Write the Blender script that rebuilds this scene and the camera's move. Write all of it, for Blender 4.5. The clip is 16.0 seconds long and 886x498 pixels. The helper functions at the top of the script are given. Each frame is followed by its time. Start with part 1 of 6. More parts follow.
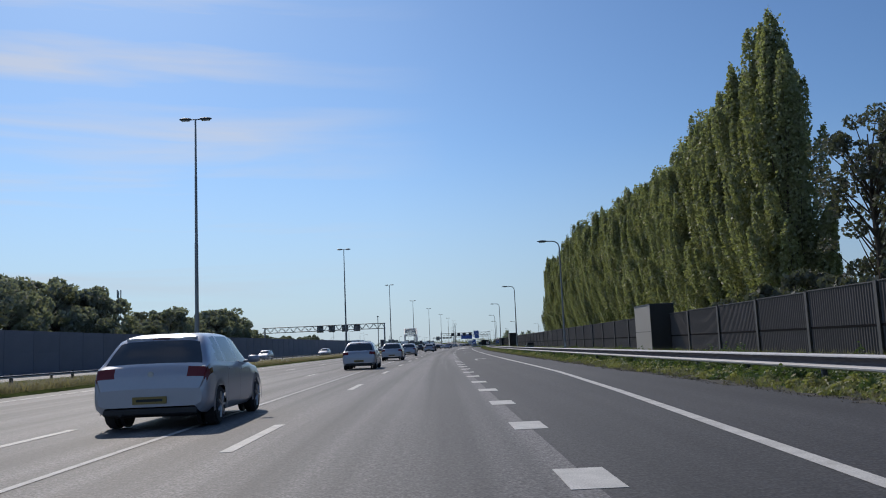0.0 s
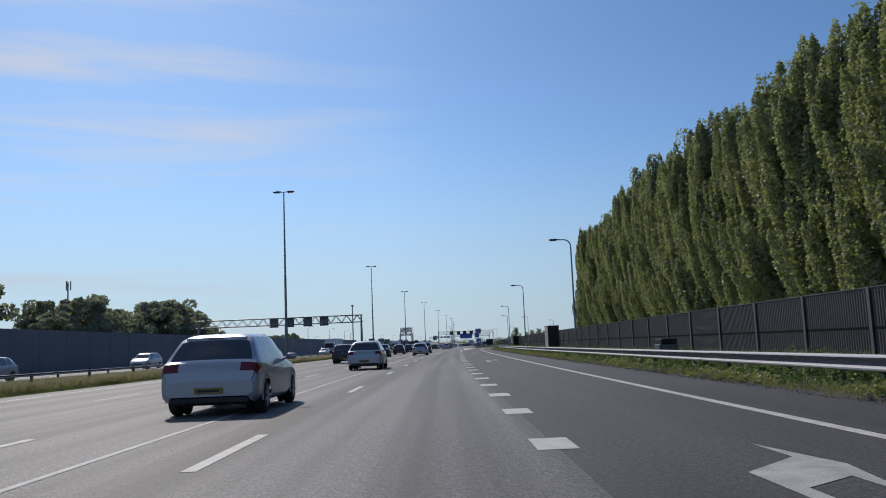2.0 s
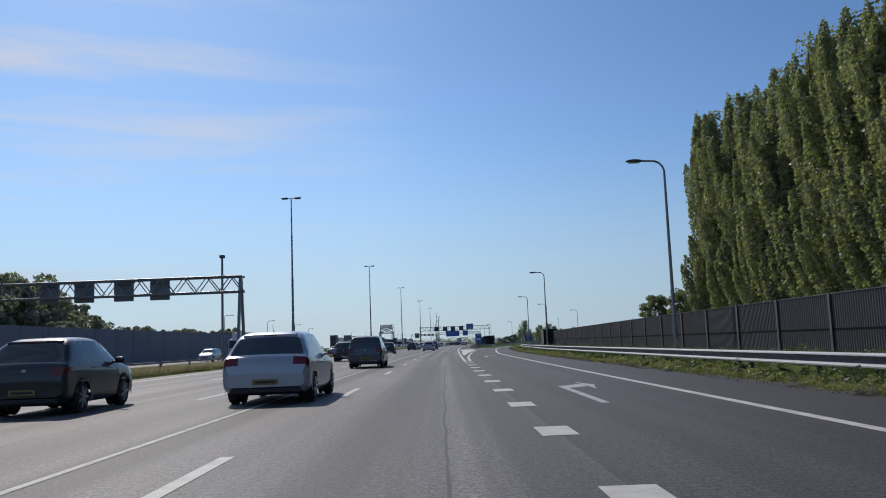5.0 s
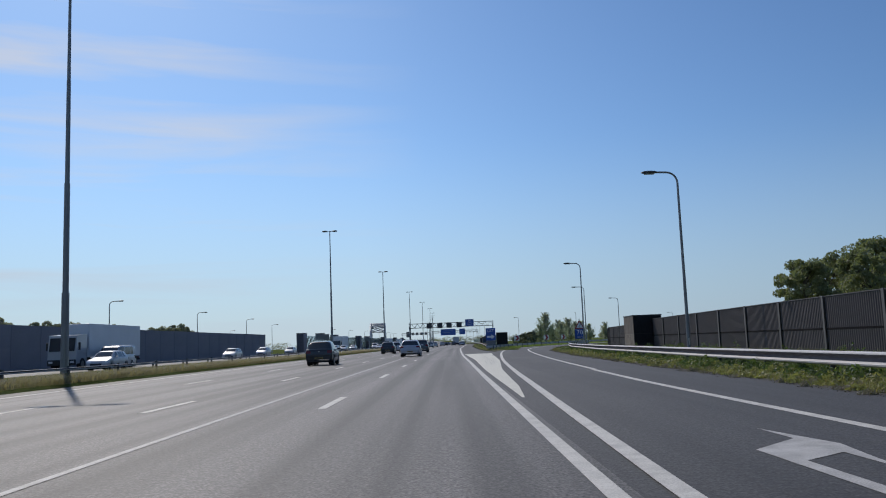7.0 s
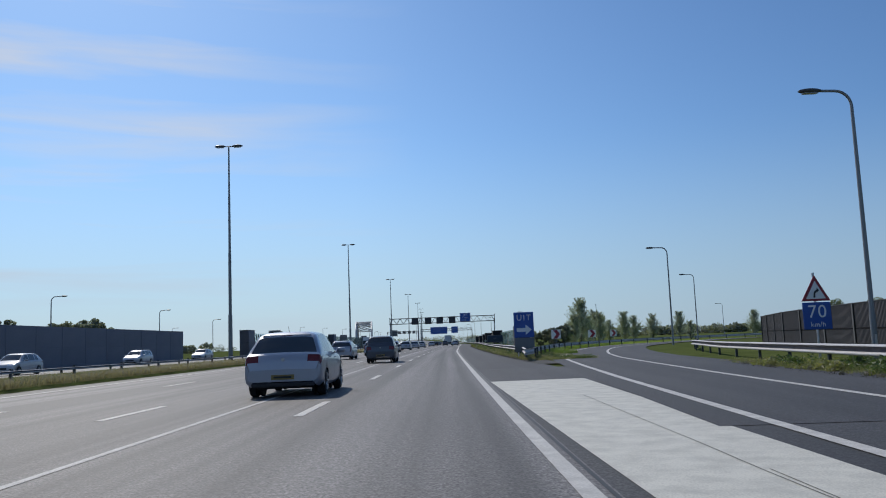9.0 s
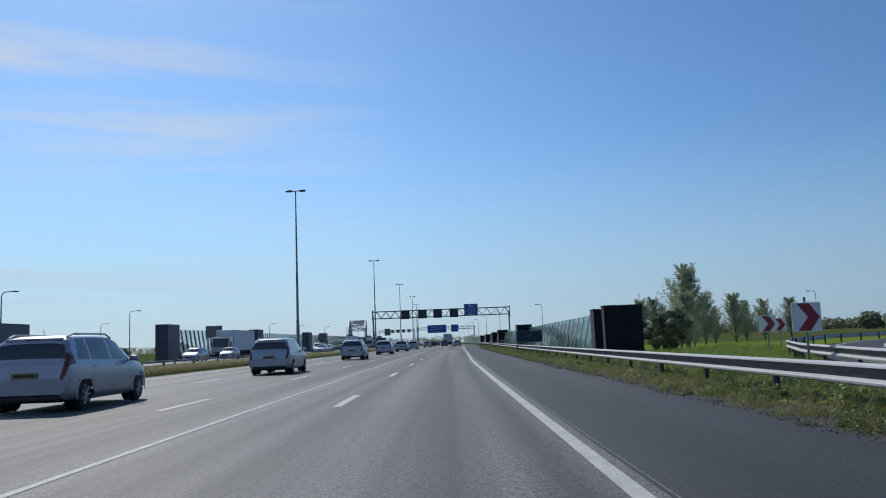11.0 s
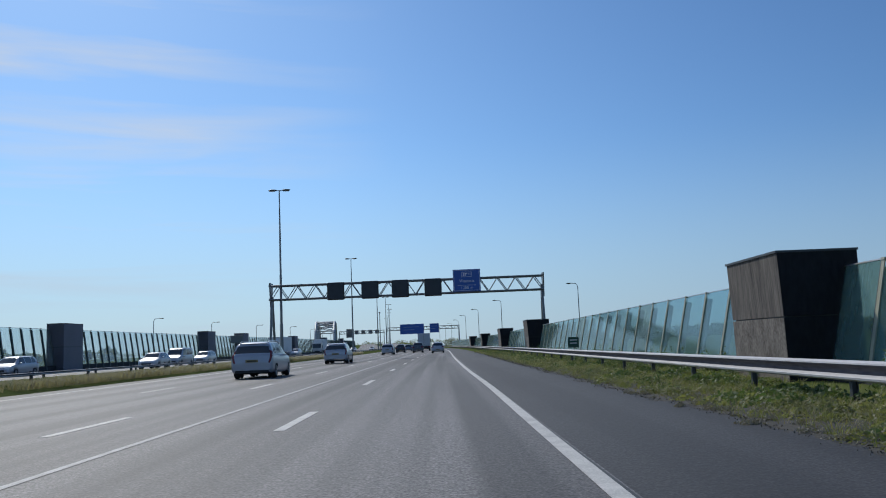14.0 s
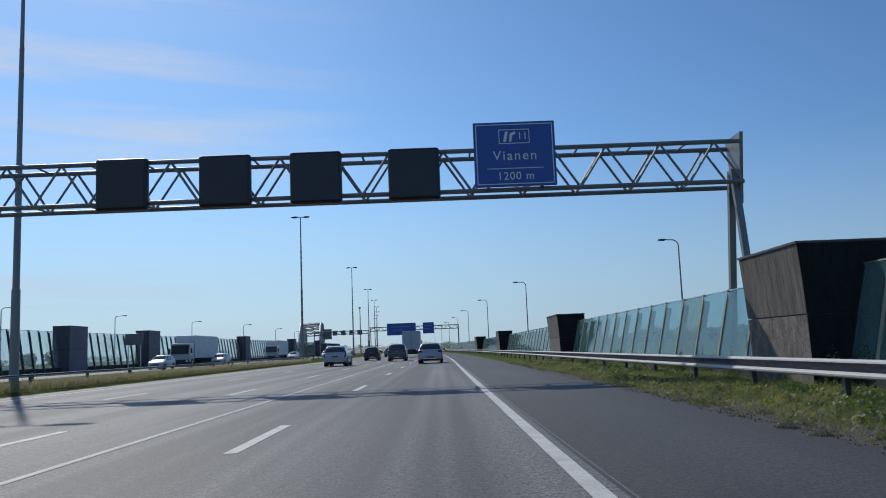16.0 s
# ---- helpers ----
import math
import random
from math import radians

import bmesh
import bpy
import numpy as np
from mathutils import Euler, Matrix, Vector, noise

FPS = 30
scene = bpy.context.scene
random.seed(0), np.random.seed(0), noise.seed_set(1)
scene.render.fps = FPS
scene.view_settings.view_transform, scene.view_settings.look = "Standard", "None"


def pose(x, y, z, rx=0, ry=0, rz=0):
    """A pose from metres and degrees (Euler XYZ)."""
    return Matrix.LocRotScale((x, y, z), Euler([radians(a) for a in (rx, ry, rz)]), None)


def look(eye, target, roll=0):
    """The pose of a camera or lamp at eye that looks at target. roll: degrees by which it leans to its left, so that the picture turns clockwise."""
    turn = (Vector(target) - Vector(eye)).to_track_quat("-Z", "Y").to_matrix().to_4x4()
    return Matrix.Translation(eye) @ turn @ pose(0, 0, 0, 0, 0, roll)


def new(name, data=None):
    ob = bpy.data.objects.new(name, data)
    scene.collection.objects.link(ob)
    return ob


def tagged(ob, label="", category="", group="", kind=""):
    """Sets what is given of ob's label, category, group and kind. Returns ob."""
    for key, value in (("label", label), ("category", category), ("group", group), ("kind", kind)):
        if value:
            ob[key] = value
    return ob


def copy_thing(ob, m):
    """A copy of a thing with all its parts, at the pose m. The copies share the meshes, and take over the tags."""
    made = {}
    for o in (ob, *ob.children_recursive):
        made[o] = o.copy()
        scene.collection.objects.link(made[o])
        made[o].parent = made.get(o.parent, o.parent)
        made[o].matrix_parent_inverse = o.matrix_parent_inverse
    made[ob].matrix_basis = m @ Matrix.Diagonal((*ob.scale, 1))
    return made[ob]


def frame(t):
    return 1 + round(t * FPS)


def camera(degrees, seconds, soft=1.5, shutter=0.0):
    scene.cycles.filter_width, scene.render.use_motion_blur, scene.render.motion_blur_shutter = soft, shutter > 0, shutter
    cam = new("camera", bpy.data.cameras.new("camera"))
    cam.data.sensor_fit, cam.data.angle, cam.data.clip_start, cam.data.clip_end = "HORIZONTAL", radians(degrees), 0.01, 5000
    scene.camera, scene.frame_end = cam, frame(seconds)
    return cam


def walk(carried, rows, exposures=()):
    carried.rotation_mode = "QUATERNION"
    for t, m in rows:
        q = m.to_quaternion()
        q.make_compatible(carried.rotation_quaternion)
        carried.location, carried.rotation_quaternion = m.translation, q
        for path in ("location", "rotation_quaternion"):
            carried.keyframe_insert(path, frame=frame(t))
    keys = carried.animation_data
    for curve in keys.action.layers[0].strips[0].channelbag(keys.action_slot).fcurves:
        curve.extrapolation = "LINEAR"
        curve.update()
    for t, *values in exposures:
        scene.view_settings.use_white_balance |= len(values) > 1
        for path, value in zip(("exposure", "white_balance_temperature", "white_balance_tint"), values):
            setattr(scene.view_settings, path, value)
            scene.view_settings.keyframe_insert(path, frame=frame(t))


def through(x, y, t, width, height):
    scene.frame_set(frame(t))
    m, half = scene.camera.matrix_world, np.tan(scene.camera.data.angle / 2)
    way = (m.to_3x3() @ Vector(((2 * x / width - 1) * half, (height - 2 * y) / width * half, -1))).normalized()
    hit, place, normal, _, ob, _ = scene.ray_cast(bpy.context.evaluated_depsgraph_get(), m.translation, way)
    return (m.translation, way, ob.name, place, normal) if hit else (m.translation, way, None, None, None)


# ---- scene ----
import collections

# camera: seconds, x, y, z, heading, pitch, roll
cam = camera(57.17, 16.0, soft=1.05)
PATH = [
    (0, 4.988, -4.51, 1.102, 2.092, 6.761, 2.474),
    (0.5, 4.584, 9.11, 1.107, 2.074, 6.792, 2.426),
    (1, 3.887, 22.97, 1.109, 2.011, 6.779, 2.426),
    (1.5, 3.354, 36.47, 1.104, 1.981, 6.777, 2.412),
    (2, 2.860, 49.41, 1.101, 1.897, 6.754, 2.367),
    (2.5, 2.348, 63.06, 1.107, 1.810, 6.775, 2.232),
    (3, 1.904, 76.68, 1.119, 1.704, 6.744, 2.108),
    (3.5, 1.522, 90.09, 1.110, 1.436, 6.780, 2.064),
    (4, 1.197, 103.24, 1.104, 1.163, 6.751, 2.134),
    (4.5, 0.907, 116.68, 1.097, 0.927, 6.664, 2.160),
    (7, 0.077, 186.50, 1.105, 0.402, 6.597, 2.164),
    (7.5, 0.060, 200.12, 1.090, 0.187, 6.604, 2.310),
    (8, 0.144, 214.06, 1.101, -0.019, 6.643, 2.465),
    (8.5, 0.182, 227.53, 1.102, -0.159, 6.549, 2.322),
    (11, 0.290, 291.23, 1.099, -0.345, 6.542, 2.162),
    (11.5, 0.387, 304.97, 1.085, -0.572, 6.623, 2.052),
    (12, 0.564, 318.93, 1.100, -0.870, 6.680, 1.987),
    (12.5, 0.784, 332.80, 1.064, -1.166, 6.721, 2.057),
    (13, 1.153, 346.62, 1.100, -1.507, 6.762, 2.088),
    (13.5, 1.540, 360.00, 1.095, -1.660, 6.717, 2.232),
    (14, 1.950, 373.38, 1.094, -1.772, 6.726, 2.336),
    (14.5, 2.297, 387.07, 1.076, -1.899, 6.804, 2.320),
    (15, 2.700, 400.94, 1.097, -2.008, 6.734, 2.264),
    (15.5, 3.099, 414.70, 1.092, -2.072, 6.813, 2.268),
    (16, 3.471, 428.27, 1.046, -2.099, 6.968, 2.224),
]
walk(cam, [(t, pose(x, y, z, 90 + pitch, roll, yaw)) for t, x, y, z, yaw, pitch, roll in PATH],
     exposures=[(0.0, 0.0, 6820, 13), (4.5, 0.0, 6820, 13), (8.0, 0.0, 6730, 12), (11.0, 0.0, 6450, 9), (16.0, 0.0, 6450, 9)])


def bend(y):
    """How far the road's axis lies to the right at y metres along it."""
    u = (y - 215) / 215
    a, b = 4.074, -0.557
    if y > 900:
        return bend(900) - 0.0636 * (y - 900)
    if y > 480:
        v = y - 480
        return 5.154 + 0.0353 * v - 0.0001177 * v * v
    if u > 1:
        return a + b + (2 * a + 3 * b) * (u - 1) + (a + 3 * b) * (u - 1) ** 2
    return a * u * u + b * u ** 3


def rise(y):
    """The road climbs to the river bridge far ahead."""
    u = min(1.0, max(0.0, (y - 640) / 900))
    return 6.0 * u * u * (3 - 2 * u)


def at(d, y, z=0.0):
    """A place d metres to the right of the road's axis."""
    return Vector((bend(y) + d, y, z + rise(y)))


def heading(y):
    return math.degrees(-math.atan((bend(y + 1) - bend(y - 1)) / 2))


def spot(d, y, z=0.0, turn=0.0):
    v = at(d, y, z)
    return pose(v.x, v.y, v.z, 0, 0, heading(y) + turn)


# ---- light ----
SUN_LEFT, SUN_UP = 26.0, 41.0
world = bpy.data.worlds.new("sky")
scene.world = world
world.use_nodes = True
wn, wl = world.node_tree.nodes, world.node_tree.links
sky = wn.new("ShaderNodeTexSky")
sky.sky_type, sky.sun_disc = "NISHITA", False
sky.sun_elevation, sky.sun_rotation = radians(SUN_UP), radians(-SUN_LEFT)
sky.air_density, sky.dust_density, sky.ozone_density, sky.altitude = 1.0, 0.4, 2.0, 0
tone = wn.new("ShaderNodeMix")
tone.data_type, tone.blend_type = "RGBA", "MULTIPLY"
tone.inputs["Factor"].default_value = 1.0
tone.inputs["B"].default_value = (0.775, 1.055, 1.31, 1)
wl.new(sky.outputs[0], tone.inputs["A"])
# thin high cloud in long wisps
wco, wmp, wno, wrg, wcl = (wn.new("ShaderNode" + k) for k in ("TexCoord", "Mapping", "TexNoise", "MapRange", "Mix"))
wmp.inputs["Scale"].default_value, wmp.inputs["Rotation"].default_value = (1.6, 2.2, 20.0), (0, radians(5), radians(20))
wno.inputs["Scale"].default_value, wno.inputs["Detail"].default_value, wno.inputs["Distortion"].default_value = 1.3, 7, 0.4
wl.new(wco.outputs["Generated"], wmp.inputs[0])
wl.new(wmp.outputs[0], wno.inputs["Vector"])
wrg.inputs[1].default_value, wrg.inputs[2].default_value, wrg.inputs[4].default_value = 0.47, 0.70, 0.6
wl.new(wno.outputs[0], wrg.inputs[0])
wcl.data_type = "RGBA"
wcl.inputs["B"].default_value = (7.5, 7.8, 8.2, 1)
wl.new(tone.outputs["Result"], wcl.inputs["A"])
# pale band of haze low over the horizon
sep, hz, hmix = (wn.new("ShaderNode" + k) for k in ("SeparateXYZ", "MapRange", "Mix"))
wl.new(wco.outputs["Generated"], sep.inputs[0])
hz.interpolation_type = "SMOOTHSTEP"
hz.inputs[1].default_value, hz.inputs[2].default_value, hz.inputs[3].default_value, hz.inputs[4].default_value = 0.0, 0.26, 0.75, 0.0
wl.new(sep.outputs[2], hz.inputs[0])
hmix.data_type = "RGBA"
hmix.inputs["B"].default_value = (4.95, 6.6, 8.4, 1)
wl.new(hz.outputs[0], hmix.inputs["Factor"])
wl.new(wcl.outputs["Result"], hmix.inputs["A"])
# the sky is paler on the sun's side
side, sidem = wn.new("ShaderNodeMapRange"), wn.new("ShaderNodeMix")
side.inputs[1].default_value, side.inputs[2].default_value = -0.1, 0.5
sidec = wn.new("ShaderNodeMix")
sidec.data_type = "RGBA"
sidec.inputs["A"].default_value, sidec.inputs["B"].default_value = (1.0, 1.0, 1.01, 1), (0.75, 0.78, 0.83, 1)
sidem.data_type, sidem.blend_type = "RGBA", "MULTIPLY"
sidem.inputs["Factor"].default_value = 1.0
wl.new(sep.outputs[0], side.inputs[0])
wl.new(hmix.outputs["Result"], sidem.inputs["A"])
wl.new(side.outputs[0], sidec.inputs["Factor"])
wl.new(sidec.outputs["Result"], sidem.inputs["B"])
wl.new(sidem.outputs["Result"], wn["Background"].inputs[0])
# the wisps lie towards the sun
wm, wmu = wn.new("ShaderNodeMapRange"), wn.new("ShaderNodeMath")
wm.inputs[1].default_value, wm.inputs[2].default_value = -0.02, -0.30
wl.new(sep.outputs[0], wm.inputs[0])
wmu.operation = "MULTIPLY"
wl.new(wrg.outputs[0], wmu.inputs[0])
wl.new(wm.outputs[0], wmu.inputs[1])
wl.new(wmu.outputs[0], wcl.inputs["Factor"])
wn["Background"].inputs[1].default_value = 0.084
sun = new("sun", bpy.data.lights.new("sun", "SUN"))
sun.data.energy, sun.data.angle, sun.data.color = 2.6, radians(0.55), (1.0, 0.95, 0.87)
sun.matrix_world = look((-60, 120, 120), Vector((-60, 120, 120)) - Vector((-math.sin(radians(SUN_LEFT)) * math.cos(radians(SUN_UP)), math.cos(radians(SUN_LEFT)) * math.cos(radians(SUN_UP)), math.sin(radians(SUN_UP)))))
scene.view_settings.exposure = 0.0


# ---- materials ----
def material(name, color, rough=0.6, metal=0.0, vary=0.12, scale=1.5, fine=40.0, bump=0.0, tint=None, amount=0.3, stretch=(1, 1, 1), random_tone=0.0, islands=False, coat=0.0, gloss=0.5):
    m = bpy.data.materials.new(name)
    m.use_nodes = True
    n, l = m.node_tree.nodes, m.node_tree.links
    b = n["Principled BSDF"]
    b.inputs["Metallic"].default_value = metal
    b.inputs["Coat Weight"].default_value = coat
    b.inputs["Specular IOR Level"].default_value = gloss
    co = n.new("ShaderNodeTexCoord")
    mp = n.new("ShaderNodeMapping")
    mp.inputs["Scale"].default_value = stretch
    l.new(co.outputs["Object"], mp.inputs[0])
    big, small = n.new("ShaderNodeTexNoise"), n.new("ShaderNodeTexNoise")
    big.inputs["Scale"].default_value, big.inputs["Detail"].default_value = scale, 5
    small.inputs["Scale"].default_value, small.inputs["Detail"].default_value = fine, 3
    for t in (big, small):
        l.new(mp.outputs[0], t.inputs["Vector"])
    add = n.new("ShaderNodeMath")
    add.operation = "ADD"
    l.new(big.outputs[0], add.inputs[0])
    l.new(small.outputs[0], add.inputs[1])
    last = add.outputs[0]
    if random_tone or islands:
        src = n.new("ShaderNodeNewGeometry").outputs["Random Per Island"] if islands else n.new("ShaderNodeObjectInfo").outputs["Random"]
        ma = n.new("ShaderNodeMath")
        ma.operation = "MULTIPLY_ADD"
        ma.inputs[1].default_value = random_tone or 0.5
        l.new(src, ma.inputs[0])
        l.new(last, ma.inputs[2])
        last = ma.outputs[0]
    ramp = n.new("ShaderNodeMapRange")
    extra = (random_tone or (0.5 if islands else 0))
    ramp.inputs[1].default_value, ramp.inputs[2].default_value = 0.62, 1.38 + extra
    l.new(last, ramp.inputs[0])
    mix = n.new("ShaderNodeMix")
    mix.data_type = "RGBA"
    lo = [c * (1 - vary) for c in color]
    hi = [min(1, c * (1 + vary)) for c in color] if tint is None else [c * (1 - amount) + q * amount for c, q in zip(color, tint)]
    mix.inputs["A"].default_value, mix.inputs["B"].default_value = (*lo, 1), (*hi, 1)
    l.new(ramp.outputs[0], mix.inputs["Factor"])
    l.new(mix.outputs["Result"], b.inputs["Base Color"])
    rr = n.new("ShaderNodeMapRange")
    rr.inputs[3].default_value, rr.inputs[4].default_value = max(0.03, rough - 0.08), min(1, rough + 0.08)
    l.new(big.outputs[0], rr.inputs[0])
    l.new(rr.outputs[0], b.inputs["Roughness"])
    if bump:
        bp = n.new("ShaderNodeBump")
        bp.inputs["Strength"].default_value, bp.inputs["Distance"].default_value = bump, 0.01
        l.new(small.outputs[0], bp.inputs["Height"])
        l.new(bp.outputs[0], b.inputs["Normal"])
    return m


def leaf_material(name, color, tint, through=0.35, rough=0.55):
    m = material(name, color, rough, vary=0.35, scale=0.5, fine=3.0, tint=tint, amount=0.8, islands=True)
    n, l = m.node_tree.nodes, m.node_tree.links
    out, b = n["Material Output"], n["Principled BSDF"]
    tr, mx = n.new("ShaderNodeBsdfTranslucent"), n.new("ShaderNodeMixShader")
    tr.inputs[0].default_value = (color[0] * 1.6, color[1] * 1.7, color[2] * 0.9, 1)
    mx.inputs[0].default_value = through
    l.new(b.outputs[0], mx.inputs[1])
    l.new(tr.outputs[0], mx.inputs[2])
    l.new(mx.outputs[0], out.inputs[0])
    return m


def asphalt_material(name, color, streak=0.30, patch=0.1, rough=0.72):
    """Worn asphalt: stones, long wheel tracks along the lane, patches."""
    m = bpy.data.materials.new(name)
    m.use_nodes = True
    n, l = m.node_tree.nodes, m.node_tree.links
    b = n["Principled BSDF"]
    co = n.new("ShaderNodeTexCoord")
    uv = co.outputs["UV"]
    layers = []
    for sx, sy, det, gain in ((1.15, 0.010, 2, streak), (0.25, 0.1, 4, patch), (13, 13, 3, 0.34), (38, 38, 1, 0.62)):
        mp, t = n.new("ShaderNodeMapping"), n.new("ShaderNodeTexNoise")
        mp.inputs["Scale"].default_value = (sx, sy, 1)
        t.inputs["Scale"].default_value, t.inputs["Detail"].default_value = 1.0, det
        l.new(uv, mp.inputs[0])
        l.new(mp.outputs[0], t.inputs["Vector"])
        r = n.new("ShaderNodeMapRange")
        r.inputs[1].default_value, r.inputs[2].default_value = (0.40, 0.60) if sy < 0.05 else (0.32, 0.68)
        r.inputs[3].default_value, r.inputs[4].default_value = 1 - gain, 1 + gain
        l.new(t.outputs[0], r.inputs[0])
        layers.append(r.outputs[0])
    last = layers[0]
    for o in layers[1:]:
        mu = n.new("ShaderNodeMath")
        mu.operation = "MULTIPLY"
        l.new(last, mu.inputs[0])
        l.new(o, mu.inputs[1])
        last = mu.outputs[0]
    mix = n.new("ShaderNodeMix")
    mix.data_type, mix.blend_type = "RGBA", "MULTIPLY"
    mix.inputs["Factor"].default_value = 1.0
    mix.inputs["A"].default_value = (*color, 1)
    l.new(last, mix.inputs["B"])
    l.new(mix.outputs["Result"], b.inputs["Base Color"])
    b.inputs["Roughness"].default_value = rough
    bp = n.new("ShaderNodeBump")
    bp.inputs["Strength"].default_value, bp.inputs["Distance"].default_value = 0.35, 0.006
    l.new(layers[2], bp.inputs["Height"])
    l.new(bp.outputs[0], b.inputs["Normal"])
    return m


def paint_material(name, color, wear=0.35):
    """Road paint, worn through to the stones in places."""
    m = bpy.data.materials.new(name)
    m.use_nodes = True
    n, l = m.node_tree.nodes, m.node_tree.links
    b = n["Principled BSDF"]
    co = n.new("ShaderNodeTexCoord")
    a, c = n.new("ShaderNodeTexNoise"), n.new("ShaderNodeTexNoise")
    a.inputs["Scale"].default_value, a.inputs["Detail"].default_value = 3.0, 6
    c.inputs["Scale"].default_value, c.inputs["Detail"].default_value = 60.0, 2
    for t in (a, c):
        l.new(co.outputs["Object"], t.inputs["Vector"])
    mu = n.new("ShaderNodeMath")
    mu.operation = "MULTIPLY"
    l.new(a.outputs[0], mu.inputs[0])
    l.new(c.outputs[0], mu.inputs[1])
    r = n.new("ShaderNodeMapRange")
    r.inputs[1].default_value, r.inputs[2].default_value = 0.12, 0.34
    l.new(mu.outputs[0], r.inputs[0])
    mix = n.new("ShaderNodeMix")
    mix.data_type = "RGBA"
    mix.inputs["A"].default_value = (*[q * (1 - wear) for q in color], 1)
    mix.inputs["B"].default_value = (*color, 1)
    l.new(r.outputs[0], mix.inputs["Factor"])
    l.new(mix.outputs["Result"], b.inputs["Base Color"])
    b.inputs["Roughness"].default_value = 0.65
    return m


def glass_material(name, tint, clear=0.55, dirt=(0.45, 0.55, 0.54), odd=None):
    """A dirty, tinted pane that lets most of the daylight through."""
    m = bpy.data.materials.new(name)
    m.use_nodes = True
    n, l = m.node_tree.nodes, m.node_tree.links
    out = n["Material Output"]
    n.remove(n["Principled BSDF"])
    co = n.new("ShaderNodeTexCoord")
    t1 = n.new("ShaderNodeTexNoise")
    mp = n.new("ShaderNodeMapping")
    mp.inputs["Scale"].default_value = (1, 1.6, 0.35)
    l.new(co.outputs["Object"], mp.inputs[0])
    l.new(mp.outputs[0], t1.inputs["Vector"])
    t1.inputs["Scale"].default_value, t1.inputs["Detail"].default_value = 2.2, 6
    info = n.new("ShaderNodeObjectInfo")
    ad = n.new("ShaderNodeMath")
    ad.operation = "MULTIPLY_ADD"
    ad.inputs[1].default_value = 0.35
    l.new(info.outputs["Random"], ad.inputs[0])
    l.new(t1.outputs[0], ad.inputs[2])
    r = n.new("ShaderNodeMapRange")
    r.inputs[1].default_value, r.inputs[2].default_value = 0.35, 1.0
    r.inputs[3].default_value, r.inputs[4].default_value = max(0.01, 1 - clear - 0.08), 1 - clear + 0.1
    l.new(ad.outputs[0], r.inputs[0])
    tr, df, tl, gl = n.new("ShaderNodeBsdfTransparent"), n.new("ShaderNodeBsdfDiffuse"), n.new("ShaderNodeBsdfTranslucent"), n.new("ShaderNodeBsdfGlossy")
    tr.inputs[0].default_value = (*tint, 1)
    if odd:
        # one pane in four has yellowed
        pick = n.new("ShaderNodeValToRGB")
        pick.color_ramp.elements[0].position, pick.color_ramp.elements[1].position = 0.66, 0.84
        pick.color_ramp.elements[0].color, pick.color_ramp.elements[1].color = (*tint, 1), (*odd, 1)
        l.new(info.outputs["Random"], pick.inputs[0])
        l.new(pick.outputs[0], tr.inputs[0])
    df.inputs[0].default_value = (*dirt, 1)
    tl.inputs[0].default_value = (*dirt, 1)
    gl.inputs["Roughness"].default_value = 0.08
    m1, m2, m3 = n.new("ShaderNodeMixShader"), n.new("ShaderNodeMixShader"), n.new("ShaderNodeMixShader")
    m1.inputs[0].default_value = 0.7
    l.new(df.outputs[0], m1.inputs[1])
    l.new(tl.outputs[0], m1.inputs[2])
    l.new(r.outputs[0], m2.inputs[0])
    l.new(tr.outputs[0], m2.inputs[1])
    l.new(m1.outputs[0], m2.inputs[2])
    fr, fp, fm = n.new("ShaderNodeLayerWeight"), n.new("ShaderNodeMath"), n.new("ShaderNodeMath")
    fp.operation, fm.operation = "POWER", "MULTIPLY"
    fp.inputs[1].default_value, fm.inputs[1].default_value = 2.6, 0.4
    l.new(fr.outputs["Facing"], fp.inputs[0])
    l.new(fp.outputs[0], fm.inputs[0])
    l.new(fm.outputs[0], m3.inputs[0])
    l.new(m2.outputs[0], m3.inputs[1])
    l.new(gl.outputs[0], m3.inputs[2])
    l.new(m3.outputs[0], out.inputs[0])
    return m


ASPHALT = asphalt_material("asphalt_lanes", (0.104, 0.098, 0.094), 0.45, 0.12, 0.69)
ASPHALT_DARK = asphalt_material("asphalt_shoulder", (0.0425, 0.041, 0.0415), 0.14, 0.2)
ASPHALT_BLACK = asphalt_material("asphalt_hard_shoulder", (0.029, 0.0283, 0.029), 0.2, 0.25)
WHITE_PAINT = paint_material("road_paint", (0.62, 0.60, 0.55))
THIN_PAINT = paint_material("worn_road_paint", (0.50, 0.49, 0.47), 0.45)
CREAM_PAINT = paint_material("gore_paint", (0.66, 0.64, 0.55), 0.3)
SOIL = material("grass_ground", (0.10, 0.135, 0.042), 0.95, vary=0.4, scale=0.35, fine=9, bump=0.5, tint=(0.16, 0.18, 0.07), amount=0.6, gloss=0.0)
GRASS = leaf_material("grass_blades", (0.18, 0.20, 0.07), (0.36, 0.31, 0.16), 0.35, 0.7)
DRY_GRASS = leaf_material("dry_grass_blades", (0.24, 0.21, 0.11), (0.38, 0.32, 0.19), 0.3)
WEED = leaf_material("yellow_green_weed_leaves", (0.23, 0.235, 0.10), (0.42, 0.39, 0.21), 0.35, 0.6)
WEED_DARK = leaf_material("dark_green_weed_leaves", (0.085, 0.13, 0.045), (0.18, 0.22, 0.09), 0.3, 0.6)
WEED_DULL = leaf_material("dull_verge_leaves", (0.15, 0.16, 0.075), (0.29, 0.265, 0.15), 0.32, 0.7)
